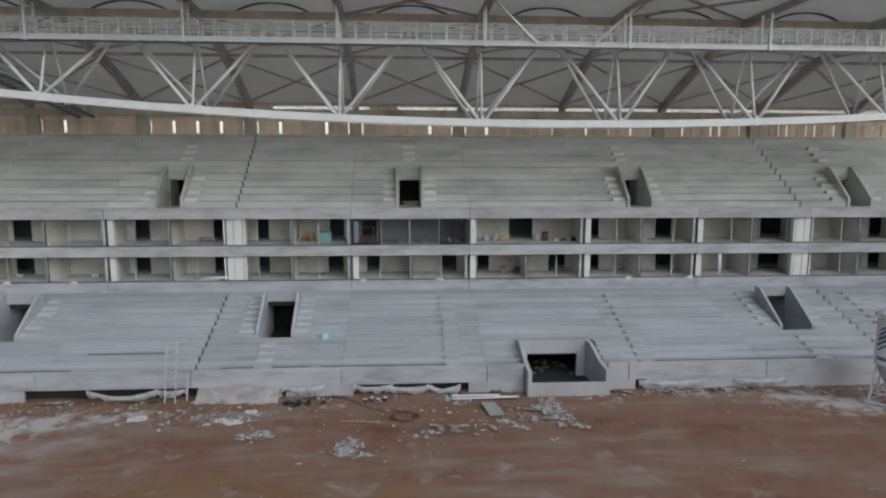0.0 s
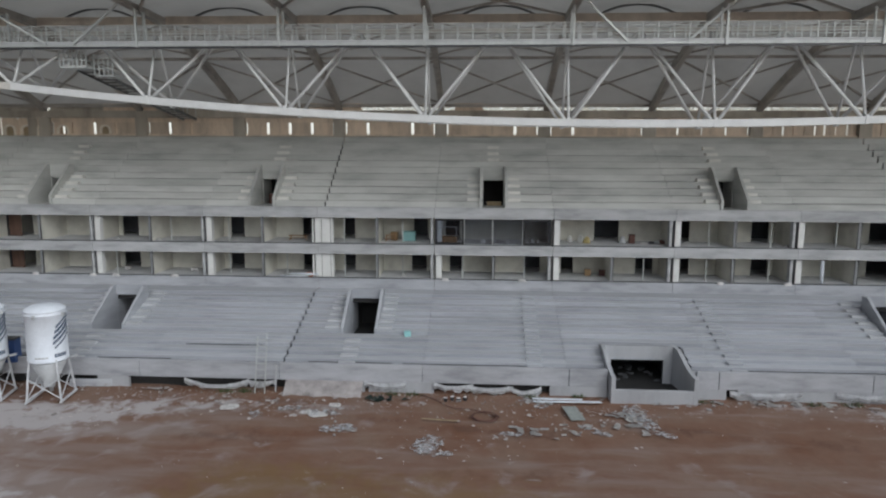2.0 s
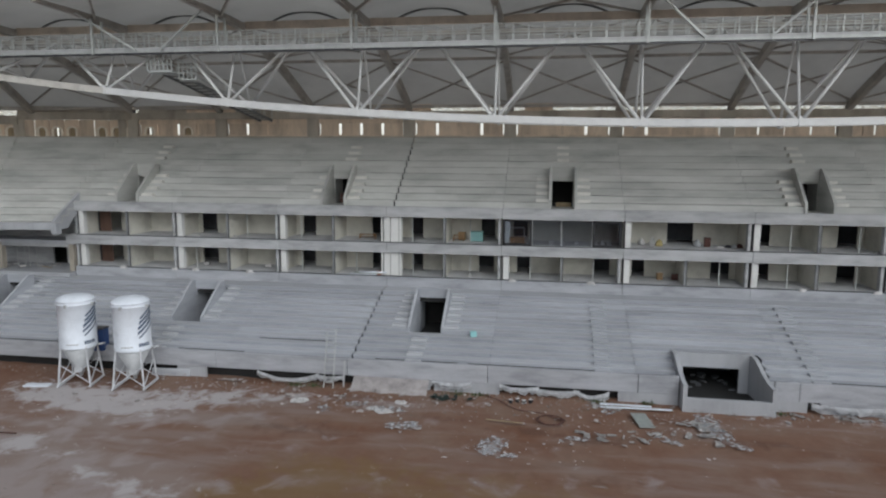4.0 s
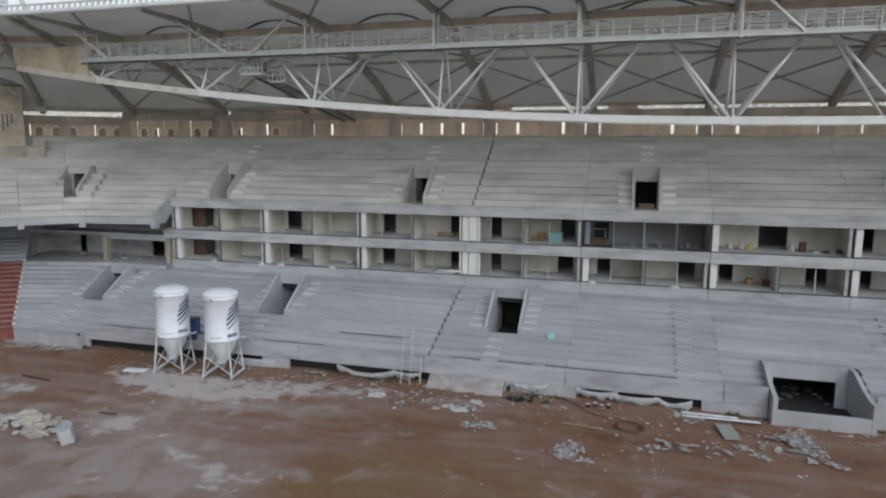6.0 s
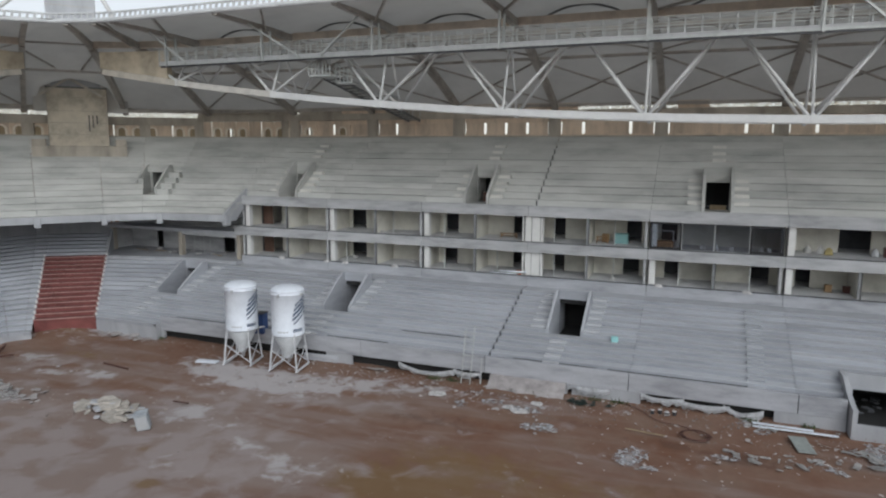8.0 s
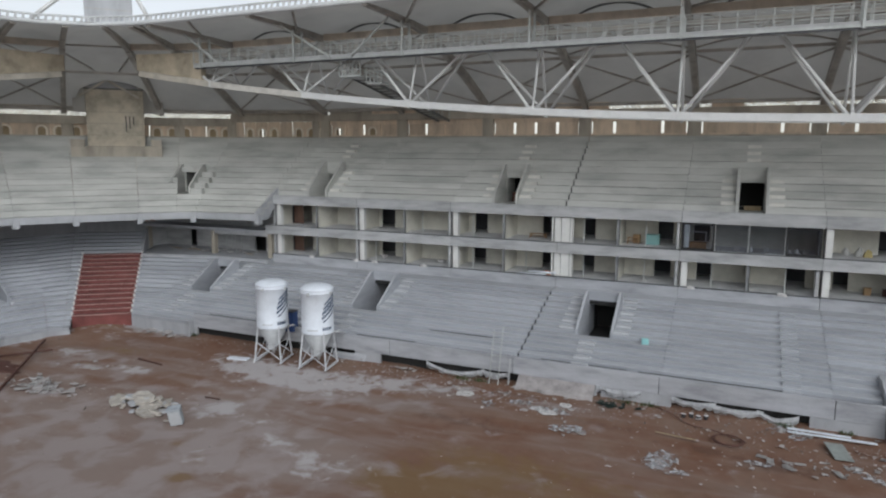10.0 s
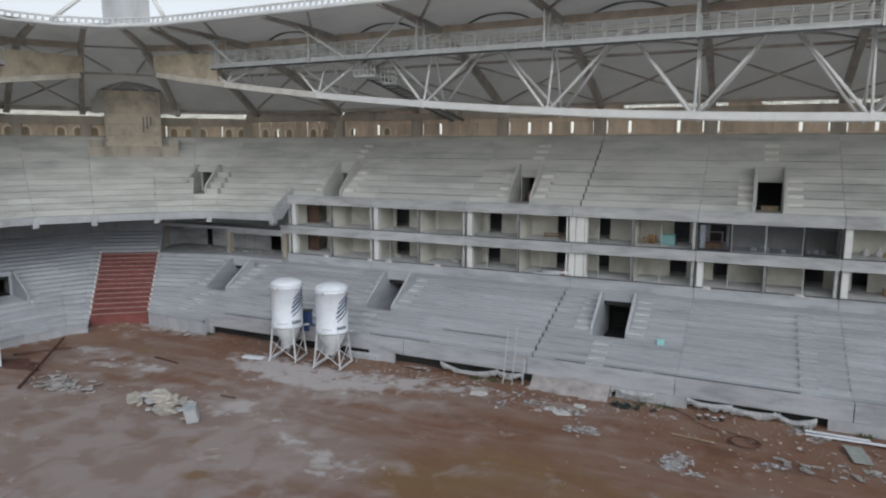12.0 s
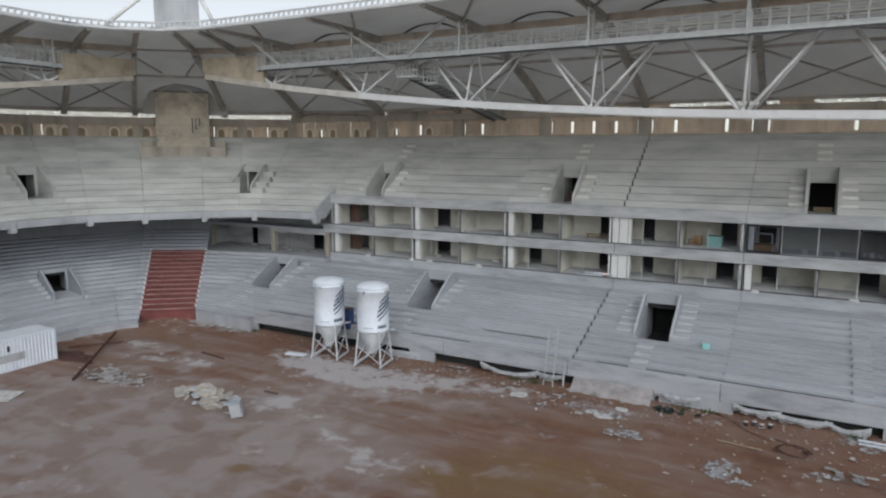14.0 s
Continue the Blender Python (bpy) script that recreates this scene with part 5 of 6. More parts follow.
# the logo, simplified to a plain grey patch
part("patch", box(B(), 0.052, 0.058, -4.6, -2.4, 0.75, 1.35, 0.001), GREYPAINT, cont, "plain grey logo patch")
part("mark", box(B(), 0.052, 0.064, -3.7, -3.5, 1.55, 2.0, 0.001), FRAME, cont, "black mark")


# ---------- debris on the earth ----------
def blob(cx, cy, rx, ry, h, seed, n=26, rings=5, rough=0.35):
    """A low spread of loose stuff with a ragged outline."""
    bm = B()
    rnd = random.Random(seed)
    off = rnd.uniform(0, 50)
    grid = []
    for j in range(rings + 1):
        f = j / rings
        ring = []
        for k in range(n):
            a = 2 * math.pi * k / n
            e = 1 + rough * noise.noise(Vector((math.cos(a) * 1.7 + off, math.sin(a) * 1.7, seed))) * 2 + rnd.uniform(-0.12, 0.12) * f
            x, y = cx + rx * f * e * math.cos(a), cy + ry * f * e * math.sin(a)
            z = h * (1 - f ** 2) * (0.7 + 0.6 * rnd.random()) if j < rings else -0.14
            ring.append(bm.verts.new((x, y, z)))
        grid.append(ring)
    for a, b in zip(grid[1:], grid[2:]):
        for k in range(n):
            bm.faces.new((a[k], b[k], b[(k + 1) % n], a[(k + 1) % n])).smooth = True
    bm.faces.new(grid[1])
    for v in grid[0]:
        bm.verts.remove(v)
    return bm


rnd = random.Random(7)


def crumpled(rnd, size):
    """A thin sheet, bent and torn at its rim."""
    bm = B()
    n, off = 7, rnd.uniform(0, 90)
    lx, ly = size * rnd.uniform(0.8, 1.5), size * rnd.uniform(0.35, 0.7)
    rows = []
    for i in range(n):
        rows.append([])
        for j in range(n):
            x, y = (i / (n - 1) - 0.5) * 2 * lx, (j / (n - 1) - 0.5) * 2 * ly
            e = 0.18 * noise.noise(Vector((x * 2 + off, y * 2, 1)))
            rows[-1].append(bm.verts.new((x + e, y + 0.18 * noise.noise(Vector((x * 2, y * 2 + off, 5))), 0.05 + 0.12 * noise.noise(Vector((x * 1.6 + off, y * 2.4, 0))))))
    for a, b in zip(rows, rows[1:]):
        for j in range(n - 1):
            bm.faces.new((a[j], b[j], b[j + 1], a[j + 1]))
    bmesh.ops.solidify(bm, geom=bm.faces[:], thickness=0.015)
    return bm


def scatter_sheets(cx, cy, sx, sy, n, smin, smax, mat, label, group):
    for k in range(n):
        ob = solid("torn_sheet", crumpled(rnd, 0.7 * rnd.uniform(smin, smax)), mat, label, "debris", group)
        ob.matrix_basis = pose(cx + rnd.gauss(0, sx), cy + rnd.gauss(0, sy), -0.02, 0, 0, rnd.uniform(0, 360))


def scatter_slabs(cx, cy, sx, sy, n, smin, smax, mat, label, name="slab_fragment", stack=0.0, group=""):
    for k in range(n):
        ob = solid(name, shard(rnd, 0.65 * rnd.uniform(smin, smax), rnd.uniform(0.03, 0.08)), mat, label, "debris", group or "broken slabs")
        ob.matrix_basis = pose(cx + rnd.gauss(0, sx), cy + rnd.gauss(0, sy), -0.06 + rnd.uniform(0, stack), rnd.uniform(-9, 9) * (1 + (stack > 0)), rnd.uniform(-9, 9), rnd.uniform(0, 360))


SLAB = "broken pale concrete slab lying on the earth"
for k in range(52):
    # a heap: large broken slabs lying over one another, highest in the middle, with smaller lumps round them
    big = k < 32
    dx, dy = rnd.gauss(0, 1.1 if big else 1.6), rnd.gauss(0, 0.4 if big else 0.7)
    hz = 0.7 * math.exp(-(dx / 1.3) ** 2 - (dy / 0.6) ** 2) * (0.25 + 0.75 * k / 32) if big else 0.0
    ob = solid("slab_fragment", shard(rnd, rnd.uniform(0.55, 1.0) if big else rnd.uniform(0.15, 0.4), rnd.uniform(0.09, 0.18)), HEAP if k % 4 else STEP, "broken concrete slab in a loose heap" if big else "broken concrete lump beside a slab heap", "debris", "slab heap")
    ob.matrix_basis = pose(-35.7 + dx, 30.7 + dy, -0.06 + hz, rnd.uniform(-16, 16), rnd.uniform(-14, 14), rnd.uniform(-35, 35) + 180 * (k % 2))
scatter_slabs(-11.2, 41.2, 1.3, 0.9, 7, 0.2, 0.5, DUST, SLAB)
scatter_slabs(-8.9, 38.8, 0.8, 0.4, 6, 0.3, 0.7, DUST, SLAB)
scatter_slabs(-16.3, 42.3, 1.8, 0.7, 6, 0.15, 0.4, DUST, SLAB)
scatter_slabs(-45.0, 29.9, 1.4, 0.7, 10, 0.2, 0.5, DUST, SLAB)
scatter_slabs(-46.6, 35.0, 0.9, 0.5, 6, 0.2, 0.5, DUST, SLAB)
scatter_slabs(19.5, 44.5, 2.2, 0.25, 14, 0.2, 0.5, DUST, SLAB)
scatter_slabs(13.5, 43.9, 1.0, 0.4, 8, 0.15, 0.4, DUST, SLAB)
scatter_slabs(-49.5, 44.1, 2.4, 0.3, 26, 0.3, 0.8, DUST, SLAB, stack=0.3)
scatter_slabs(-58.5, 38.2, 1.0, 1.6, 16, 0.3, 0.7, DUST, SLAB, stack=0.2)
SCRAP = "crumpled scrap of pale sheet lying on the earth"
scatter_sheets(6.3, 39.8, 2.0, 1.0, 10, 0.2, 0.55, SHEET, SCRAP, "sheet scraps")
scatter_sheets(2.4, 38.4, 1.2, 0.5, 7, 0.15, 0.45, SHEET, SCRAP, "sheet scraps")
scatter_sheets(9.9, 41.3, 0.6, 1.2, 18, 0.3, 0.7, SHEET, "crumpled pale sheeting spilled beside the portal", "spilled sheeting")
scatter_sheets(4.2, 43.9, 0.5, 0.4, 6, 0.3, 0.6, SHEET, SCRAP, "sheet scraps")
scatter_sheets(20.5, 44.4, 2.6, 0.25, 10, 0.3, 0.7, SHEET, SCRAP, "sheet scraps")
scatter_sheets(-16, 42.6, 1.6, 0.7, 5, 0.15, 0.4, SHEET, SCRAP, "sheet scraps")
scatter_slabs(-45.4, 30.2, 1.6, 0.6, 44, 0.2, 0.75, DUST, "broken pale plaster lying on the earth", stack=0.15, group="plaster scraps")
scatter_sheets(-45.4, 30.2, 1.7, 0.7, 8, 0.3, 0.7, SHEET, SCRAP, "sheet scraps")
scatter_sheets(-6.6, 44.0, 0.6, 0.3, 9, 0.3, 0.7, NETTING, "crumpled dark green netting at the foot of the stand", "netting")
scatter_sheets(29.5, 44.2, 1.8, 0.4, 6, 0.3, 0.7, SHEET, SCRAP, "sheet scraps")



def film_sheet(x, y, lx, ly, turn, label, seed, high=0.05):
    """A large thin plastic sheet lying in folds, its rim torn."""
    bm = B()
    n = 20
    rows = []
    for i in range(n):
        rows.append([])
        for j in range(n):
            u, w = (i / (n - 1) - 0.5) * 2, (j / (n - 1) - 0.5) * 2
            r = 1 + 0.45 * noise.noise(Vector((u * 2.2 + seed, w * 2.2, 4))) + 0.25 * noise.noise(Vector((u * 5 + seed, w * 5, 8)))
            fold = abs(noise.noise(Vector((u * 2.4 + seed, w * 3.4, 0)))) + 0.5 * abs(noise.noise(Vector((u * 6, w * 7 + seed, 2))))
            rows[-1].append(bm.verts.new((u * lx * r * (1 - 0.25 * w * w), w * ly * r * (1 - 0.25 * u * u), 0.02 + high * fold)))
    for a, b in zip(rows, rows[1:]):
        for j in range(n - 1):
            bm.faces.new((a[j], b[j], b[j + 1], a[j + 1])).smooth = True
    bmesh.ops.solidify(bm, geom=bm.faces[:], thickness=0.012)
    ob = solid("plastic_sheet", bm, FILM, label, "plastic sheet", "plastic sheets")
    ob.matrix_basis = pose(x, y, 0.0, 0, 0, turn)


for k, (x, y, lx, ly, turn) in enumerate(((-3.0, 36.7, 1.3, 0.8, 70), (-1.9, 35.5, 0.5, 0.3, 10), (-8.8, 38.6, 0.95, 0.6, 20), (-10.4, 41.0, 1.1, 0.45, -5), (-12.6, 41.6, 0.9, 0.4, 12), (-14.6, 40.4, 0.4, 0.6, 30),
                                           (10.3, 42.4, 0.7, 1.1, 5), (10.7, 40.4, 0.6, 1.0, 20), (11.4, 38.9, 0.7, 0.4, -30), (3.6, 44.2, 0.8, 0.6, 0), (4.2, 43.0, 0.5, 0.4, 40), (7.4, 39.0, 0.9, 0.35, -35), (2.0, 38.4, 0.8, 0.25, -8))):
    film_sheet(x, y, lx, ly, turn, "crumpled translucent grey plastic sheet on the earth", 3.7 * k + 1)

# rubble crumbs along the foot of the stand, too many to count
bm = B()
for k in range(1900):
    if k < 1250:
        x, y = rnd.uniform(-46, 36), 44.9 - abs(rnd.gauss(0, 0.8))
    elif k < 1650:
        x, y = rnd.gauss(-6, 11), rnd.gauss(42.2, 1.4)
    else:
        x, y = rnd.gauss(-42, 8), rnd.gauss(34, 6)
    if y > 45.0 or (PORTAL[0] - 0.2 < x < PORTAL[1] + 0.3 and y > 44.2):
        continue
    s = rnd.uniform(0.03, 0.1) * (1.6 if rnd.random() < 0.1 else 1)
    p = Vector((x, y, rnd.uniform(-0.06, 0.06)))
    vs = [bm.verts.new(p + Vector((rnd.uniform(-1, 1), rnd.uniform(-1, 1), rnd.uniform(-0.2, 1))) * s) for _ in range(5)]
    for t in ((0, 1, 2), (0, 2, 3), (0, 3, 1), (1, 2, 4), (2, 3, 4), (3, 1, 4)):
        bm.faces.new([vs[q] for q in t])
solid("rubble_crumbs", bm, RUBBLE, "scattered crumbs of broken concrete and plaster", "rubble", kind="stuff")

# small flat litter: torn paper, board and plaster scraps, too many to count
bm = B()
SPOTS = [(-12, 42.2, 3.0, 1.2, 99), (-16.5, 42.3, 2.6, 1.1, 79), (-6.5, 43.3, 2.2, 0.8, 52), (-2.2, 36.8, 2.0, 1.2, 39), (3.5, 40.2, 3.2, 1.6, 85), (8.2, 42.0, 2.2, 1.4, 85), (-21, 43.6, 3.0, 0.7, 66),
         (-30, 39.8, 4.5, 1.5, 72), (-25, 41.8, 2.5, 1.2, 52), (20, 44.2, 4.0, 0.5, 66), (-35.5, 31, 3.0, 1.5, 52), (-45, 30.5, 3.5, 1.5, 59), (-50.5, 44.6, 2.6, 0.7, 79), (28, 43, 4.5, 1.2, 66), (-3, 31.5, 9, 3.5, 20), (11, 33, 8, 4, 14), (-16, 32, 7, 3.5, 20)]
for cx, cy, sx, sy, n in SPOTS:
    for k in range(int(n * 1.25)):
        x, y = rnd.gauss(cx, sx), rnd.gauss(cy, sy)
        if y > 44.95 or (PORTAL[0] - 0.2 < x < PORTAL[1] + 0.3 and y > 44.1):
            continue
        s = min(0.24, 0.03 + rnd.expovariate(20)) * (0.6 if cy < 34 else 1)
        a = rnd.uniform(0, 6.28)
        ca, sa = math.cos(a) * s, math.sin(a) * s
        z = -0.01 + 0.05 * rnd.random() + 0.1 * noise.noise(Vector((x * 0.12, y * 0.12, 0))) 
        q = [bm.verts.new((x + ca * u - sa * w, y + sa * u + ca * w, z + s * rnd.uniform(-0.12, 0.3))) for u, w in ((-1, -0.5), (rnd.uniform(0.4, 1), -0.6), (rnd.uniform(0.6, 1.1), 0.4), (-0.6, rnd.uniform(0.3, 0.7)))]
        for t in ((0, 1, 2), (0, 2, 3)):
            bm.faces.new([q[j] for j in t])
solid("litter", bm, LITTER, "scattered scraps of paper, board and plaster on the earth", "litter", kind="stuff")

# long boards, sheets, hose, frames near the portal
for dx, dy, dz, l in ((0, 0, 0.0, 4.6), (0.5, -0.16, 0.06, 3.8), (-0.6, 0.2, 0.1, 3.4)):
    bm = B()
    box(bm, -l / 2, l / 2, -0.1, 0.1, 0, 0.06, 0.01)
    ob = solid("long_profile", bm, SILO, "long white metal profile lying on the earth", "profile", "long profiles")
    ob.matrix_basis = pose(6.0 + dx, 43.9 + dy, 0.02 + dz, 0, 0, rnd.uniform(-3, 3))
bm = B()
box(bm, -0.5, 0.5, -0.95, 0.95, 0, 0.05, 0.01)
ob = solid("board_sheet", bm, TEALGREY, "faded greenish board lying tilted on the earth", "board")
ob.matrix_basis = pose(6.2, 41.7, 0.1, 5, 3, 12)
pts = []
for k in range(60):
    a = k * 0.33
    pts.append((0.4 + (0.95 - 0.004 * k) * math.cos(a), 40.9 + 0.8 * math.sin(a), 0.03 + 0.001 * k))
lead = [(-4.2 + 0.5 * k, 44.6 - 3.2 * (k / 9) ** 0.8 + 0.3 * math.sin(k), 0.03) for k in range(9)]
solid("hose", tube(B(), lead + pts, 0.028), RUST, "dark brown hose coiled loosely on the earth", "hose")
for k in range(4):
    bx = thing("small_crate", "small black and white crate on the earth", "crate", "small crates", at=pose(-2.3 + 0.45 * k, 43.7 + 0.25 * (k % 2), 0.0, 0, 0, 20 * k))
    part("body", box(B(), -0.12, 0.12, -0.1, 0.1, -0.06, 0.18, 0.01), FRAME, bx)
    part("lid", box(B(), -0.13, 0.13, -0.11, 0.11, 0.182, 0.22, 0.01), SHEET, bx)
stool = thing("broken_cabinet", "battered grey metal cabinet standing on the earth", "cabinet", at=pose(-31.3, 29.35, -0.05, 7, -9, 35))
part("body", box(B(), -0.38, 0.38, -0.3, 0.3, 0, 1.05, 0.02), BLUEGREY, stool)
part("door", box(B(), -0.33, 0.33, -0.33, -0.302, 0.08, 0.95, 0.005), GREYPAINT, stool)
part("top", box(B(), -0.42, 0.42, -0.34, 0.34, 1.052, 1.12, 0.01), BLUEGREY, stool)
for a, b, w in (((-46.7, 28.0, 0.15), (-55.4, 37.6, 0.25), 0.15), ((-55.0, 32.8, 0.1), (-52.4, 36.2, 0.12), 0.12), ((-44, 37.6, 0.05), (-41.0, 37.2, 0.05), 0.1), ((-32.9, 33.4, 0.02), (-31.2, 33.0, 0.25), 0.07)):
    solid("steel_beam", bar(B(), a, b, w, w), RUST, "rusty steel section lying across the earth", "beam", "rusty beams")
solid("stain_patch", blob(-52.8, 31.6, 2.4, 1.2, 0.04, 77), RUST, "maroon stained patch of earth beside the container", "stain", kind="stuff")
ob = solid("pale_sheet", box(B(), -1.3, 1.3, -1.0, 1.0, 0, 0.06, 0.01), SHEET, "pale sheet lying flat on the earth", "sheet")
ob.matrix_basis = pose(-48.3, 23.6, 0.02, 0, 2, 30)
ob = solid("pale_plank", box(B(), -0.9, 0.9, -0.3, 0.3, 0, 0.12, 0.01), SILO, "white block of packing on the earth", "block")
ob.matrix_basis = pose(-36.6, 41.0, 0.0, 0, 0, 10)
ob = solid("leaning_slab", box(B(), -1.6, 1.5, -0.1, 0.1, 0, 0.55, 0.02), FORM, "pale concrete slab leaning at the foot of the stand", "slab")
ob.matrix_basis = pose(-28.4, 45.0, -0.1, -12, 0, 3)
ob = solid("teal_case", box(B(), -0.25, 0.25, -0.2, 0.2, 0, 0.42, 0.03), CYAN, "small teal box abandoned on the lower tier", "box")
ob.matrix_basis = pose(-5.6, 49.6, 2.85, 0, 0, 12)
plank = solid("timber_plank", box(B(), -1.2, 1.2, -0.05, 0.05, 0, 0.05), WOOD, "raw timber plank on the earth", "plank")
plank.matrix_basis = pose(-2.5, 40.3, 0.0, 0, 0, -6)

# collapsed concrete apron against the parapet
bm = B()
n = 36
top, low, under = [], [], []
for k in range(n + 1):
    x = -13.9 + 5.6 * k / n
    e = noise.noise(Vector((x * 1.3, 4, 0)))
    top.append(bm.verts.new((x, 45.09, 0.74 + 0.05 * e)))
    low.append(bm.verts.new((x + 0.1 * e, 44.72 + 0.2 * e, 0.36 + 0.14 * noise.noise(Vector((x * 1.5, 1, 0))))))
    under.append(bm.verts.new((x + 0.2 * e, 43.7 + 0.7 * noise.noise(Vector((x * 1.1, 8, 0))), -0.3)))
for a, b in ((top, low), (low, under)):
    for k in range(n):
        bm.faces.new((a[k], a[k + 1], b[k + 1], b[k]))
for f in bm.faces:
    f.smooth = True
solid("concrete_apron", bm, SLUMP, "rough lumpy concrete bulging out below the parapet", "concrete", kind="stuff")


# torn white covers hanging below the parapet
def torn_cover(x0, x1, z0, sag, name="torn_cover"):
    """A pale liner strip: fixed at its ends, sagging between them, with a ragged lower edge."""
    bm = B()
    n = 22
    rows = [[], [], []]
    for k in range(n + 1):
        f = k / n
        x = x0 + (x1 - x0) * f
        d = sag * (1 - (2 * f - 1) ** 2) + 0.05 * noise.noise(Vector((x * 1.5, 7, 0)))
        w = 0.42 + 0.3 * noise.noise(Vector((x * 1.1, 2, 0))) + 0.22 * noise.noise(Vector((x * 4, 3, 0)))
        y = 45.02 - 0.22 * math.sin(math.pi * f)
        for j, (dy, dz) in enumerate(((0.06, 0), (-0.05 + 0.05 * noise.noise(Vector((x * 2, 9, 0))), -w * 0.5), (0.02, -w))):
            rows[j].append(bm.verts.new((x, y + dy, max(0.02, z0 - d + dz))))
    for a, b in zip(rows, rows[1:]):
        for k in range(n):
            bm.faces.new((a[k], a[k + 1], b[k + 1], b[k]))
    bmesh.ops.solidify(bm, geom=bm.faces[:], thickness=0.03)
    return solid(name, bm, LINER, "torn pale liner strip sagging below the parapet", "strip", "torn strips")


for x0, x1, z0, sag in ((-21.4, -16.6, 0.74, 0.42), (-16.8, -14.6, 0.72, 0.1), (-8.2, -5.2, 0.78, 0.08), (-3.2, -0.4, 0.74, 0.1), (-0.9, 2.4, 0.62, 0.06), (2.0, 4.4, 0.7, 0.3), (17.4, 22.3, 0.7, 0.1), (24.6, 28.6, 0.72, 0.12)):
    torn_cover(x0, x1, z0, sag)
# stretches where the parapet stands on a solid base
for x0, x1 in ((-13.6, -8.2), (-7.9, -3.2), (5.0, 9.0), (15.0, 17.2), (18, 36.5), (-45.4, -45.0), (-33.2, -31.6), (-28.0, -25.6)):
    bm = B()
    box(bm, x0, x1, 45.14, 45.36, -0.3, 0.73)
    solid("wall_base", bm, CAST, "rough concrete base under the parapet", "wall", kind="structure")

# thin ladder frame at the foot of the stand
lad = thing("ladder_frame", "thin white ladder frame leaning on the parapet", "ladder", at=pose(-15.6, 44.3, -0.05))
for x in (-0.35, 0.35):
    part("rail", bar(B(), (x, 0, 0), (x + 0.1, 0.75, 4.3 if x > 0 else 4.0), 0.07), GALV, lad)
for k in range(9):
    z = 0.4 + 0.42 * k
    part("rung", bar(B(), (-0.33, 0.17 * z, z), (0.37, 0.17 * z, z), 0.045), GALV, lad)

# weeds
for k, (x, y) in enumerate(((7.0, 44.9), (3.5, 44.6), (-4.6, 44.7), (-6.2, 44.6), (25.5, 44.6), (22.8, 44.5), (-16.8, 44.5), (-18.2, 44.4), (-45.3, 44.9), (15.4, 44.6))):
    bm = B()
    for j in range(46):
        a, l = rnd.uniform(0, 6.28), rnd.uniform(0.12, 0.38)
        b = Vector((x + rnd.gauss(0, 0.35), y + rnd.gauss(0, 0.12), -0.05))
        t = b + Vector((math.cos(a) * l * 0.6, math.sin(a) * l * 0.6, l))
        s = Vector((-math.sin(a), math.cos(a), 0)) * 0.035
        bm.faces.new([bm.verts.new(b - s), bm.verts.new(b + s), bm.verts.new(t)])
    solid("weed_tuft", bm, WEED, "small tuft of green weeds at the foot of the stand", "weeds", "weeds", "stuff")

# rubble and boards on the floor of the corner rooms
for k in range(16):
    ob = solid("slab_fragment", shard(rnd, rnd.uniform(0.2, 0.6), rnd.uniform(0.05, 0.14)), SHEET if k % 2 else DUST, "broken plaster board on the floor of a corner room", "debris", "room rubble")
    ob.matrix_basis = pose(rnd.uniform(-63.5, -48.5), rnd.uniform(58.4, 60.8), 5.27, rnd.uniform(-6, 6), rnd.uniform(-6, 6), rnd.uniform(0, 360))
for x, l in ((-61.5, 2.4), (-58.6, 1.8), (-50.4, 1.6)):
    ob = solid("timber_plank", box(B(), -l / 2, l / 2, -0.08, 0.08, 0, 0.06), WOOD, "raw timber plank on the floor of a corner room", "plank", "room planks")
    ob.matrix_basis = pose(x, 59.0, 5.28, 0, 0, rnd.uniform(-25, 25))

# ---------- loose things in the boxes and on ledges ----------
def crate(x, y, z, w, d, h, mat, name, label, rz=0):
    t = thing(name, label, "box", at=pose(x, y, z, 0, 0, rz))
    part("body", box(B(), -w / 2, w / 2, -d / 2, d / 2, 0, h, 0.02), mat, t)
    part("lid", box(B(), -w / 2 - 0.02, w / 2 + 0.02, -d / 2 - 0.02, d / 2 + 0.02, h + 0.004, h + 0.05, 0.01), mat, t)


def sack(x, y, z, w, h, mat, label, peaked=0.5):
    """A slumped sack or bag with a gathered top."""
    bm, n, off = B(), 14, x * 3
    rings = []
    for r, f in ((0.92, 0.0), (1.0, 0.12), (0.95, 0.4), (peaked + 0.25, 0.72), (peaked, 0.88), (peaked * 0.5, 1.0)):
        rings.append([])
        for k in range(n):
            a = 2 * math.pi * k / n
            q = w / 2 * r * (1 + 0.6 * noise.noise(Vector((math.cos(a) * 1.5 + off, math.sin(a) * 1.5, f * 2.5))) + 0.25 * noise.noise(Vector((math.cos(a) * 4, math.sin(a) * 4 + off, f * 6))))
            rings[-1].append(bm.verts.new((q * math.cos(a), q * 0.75 * math.sin(a), h * f * (1 + 0.1 * noise.noise(Vector((a, off, 1)))))))
    for a, b in zip(rings, rings[1:]):
        for k in range(n):
            bm.faces.new((a[k], a[(k + 1) % n], b[(k + 1) % n], b[k])).smooth = True
    bm.faces.new(rings[0][::-1]), bm.faces.new(rings[-1])
    ob = solid("sack", bm, mat, label, "sack", "sacks")
    ob.location = (x, y, z)


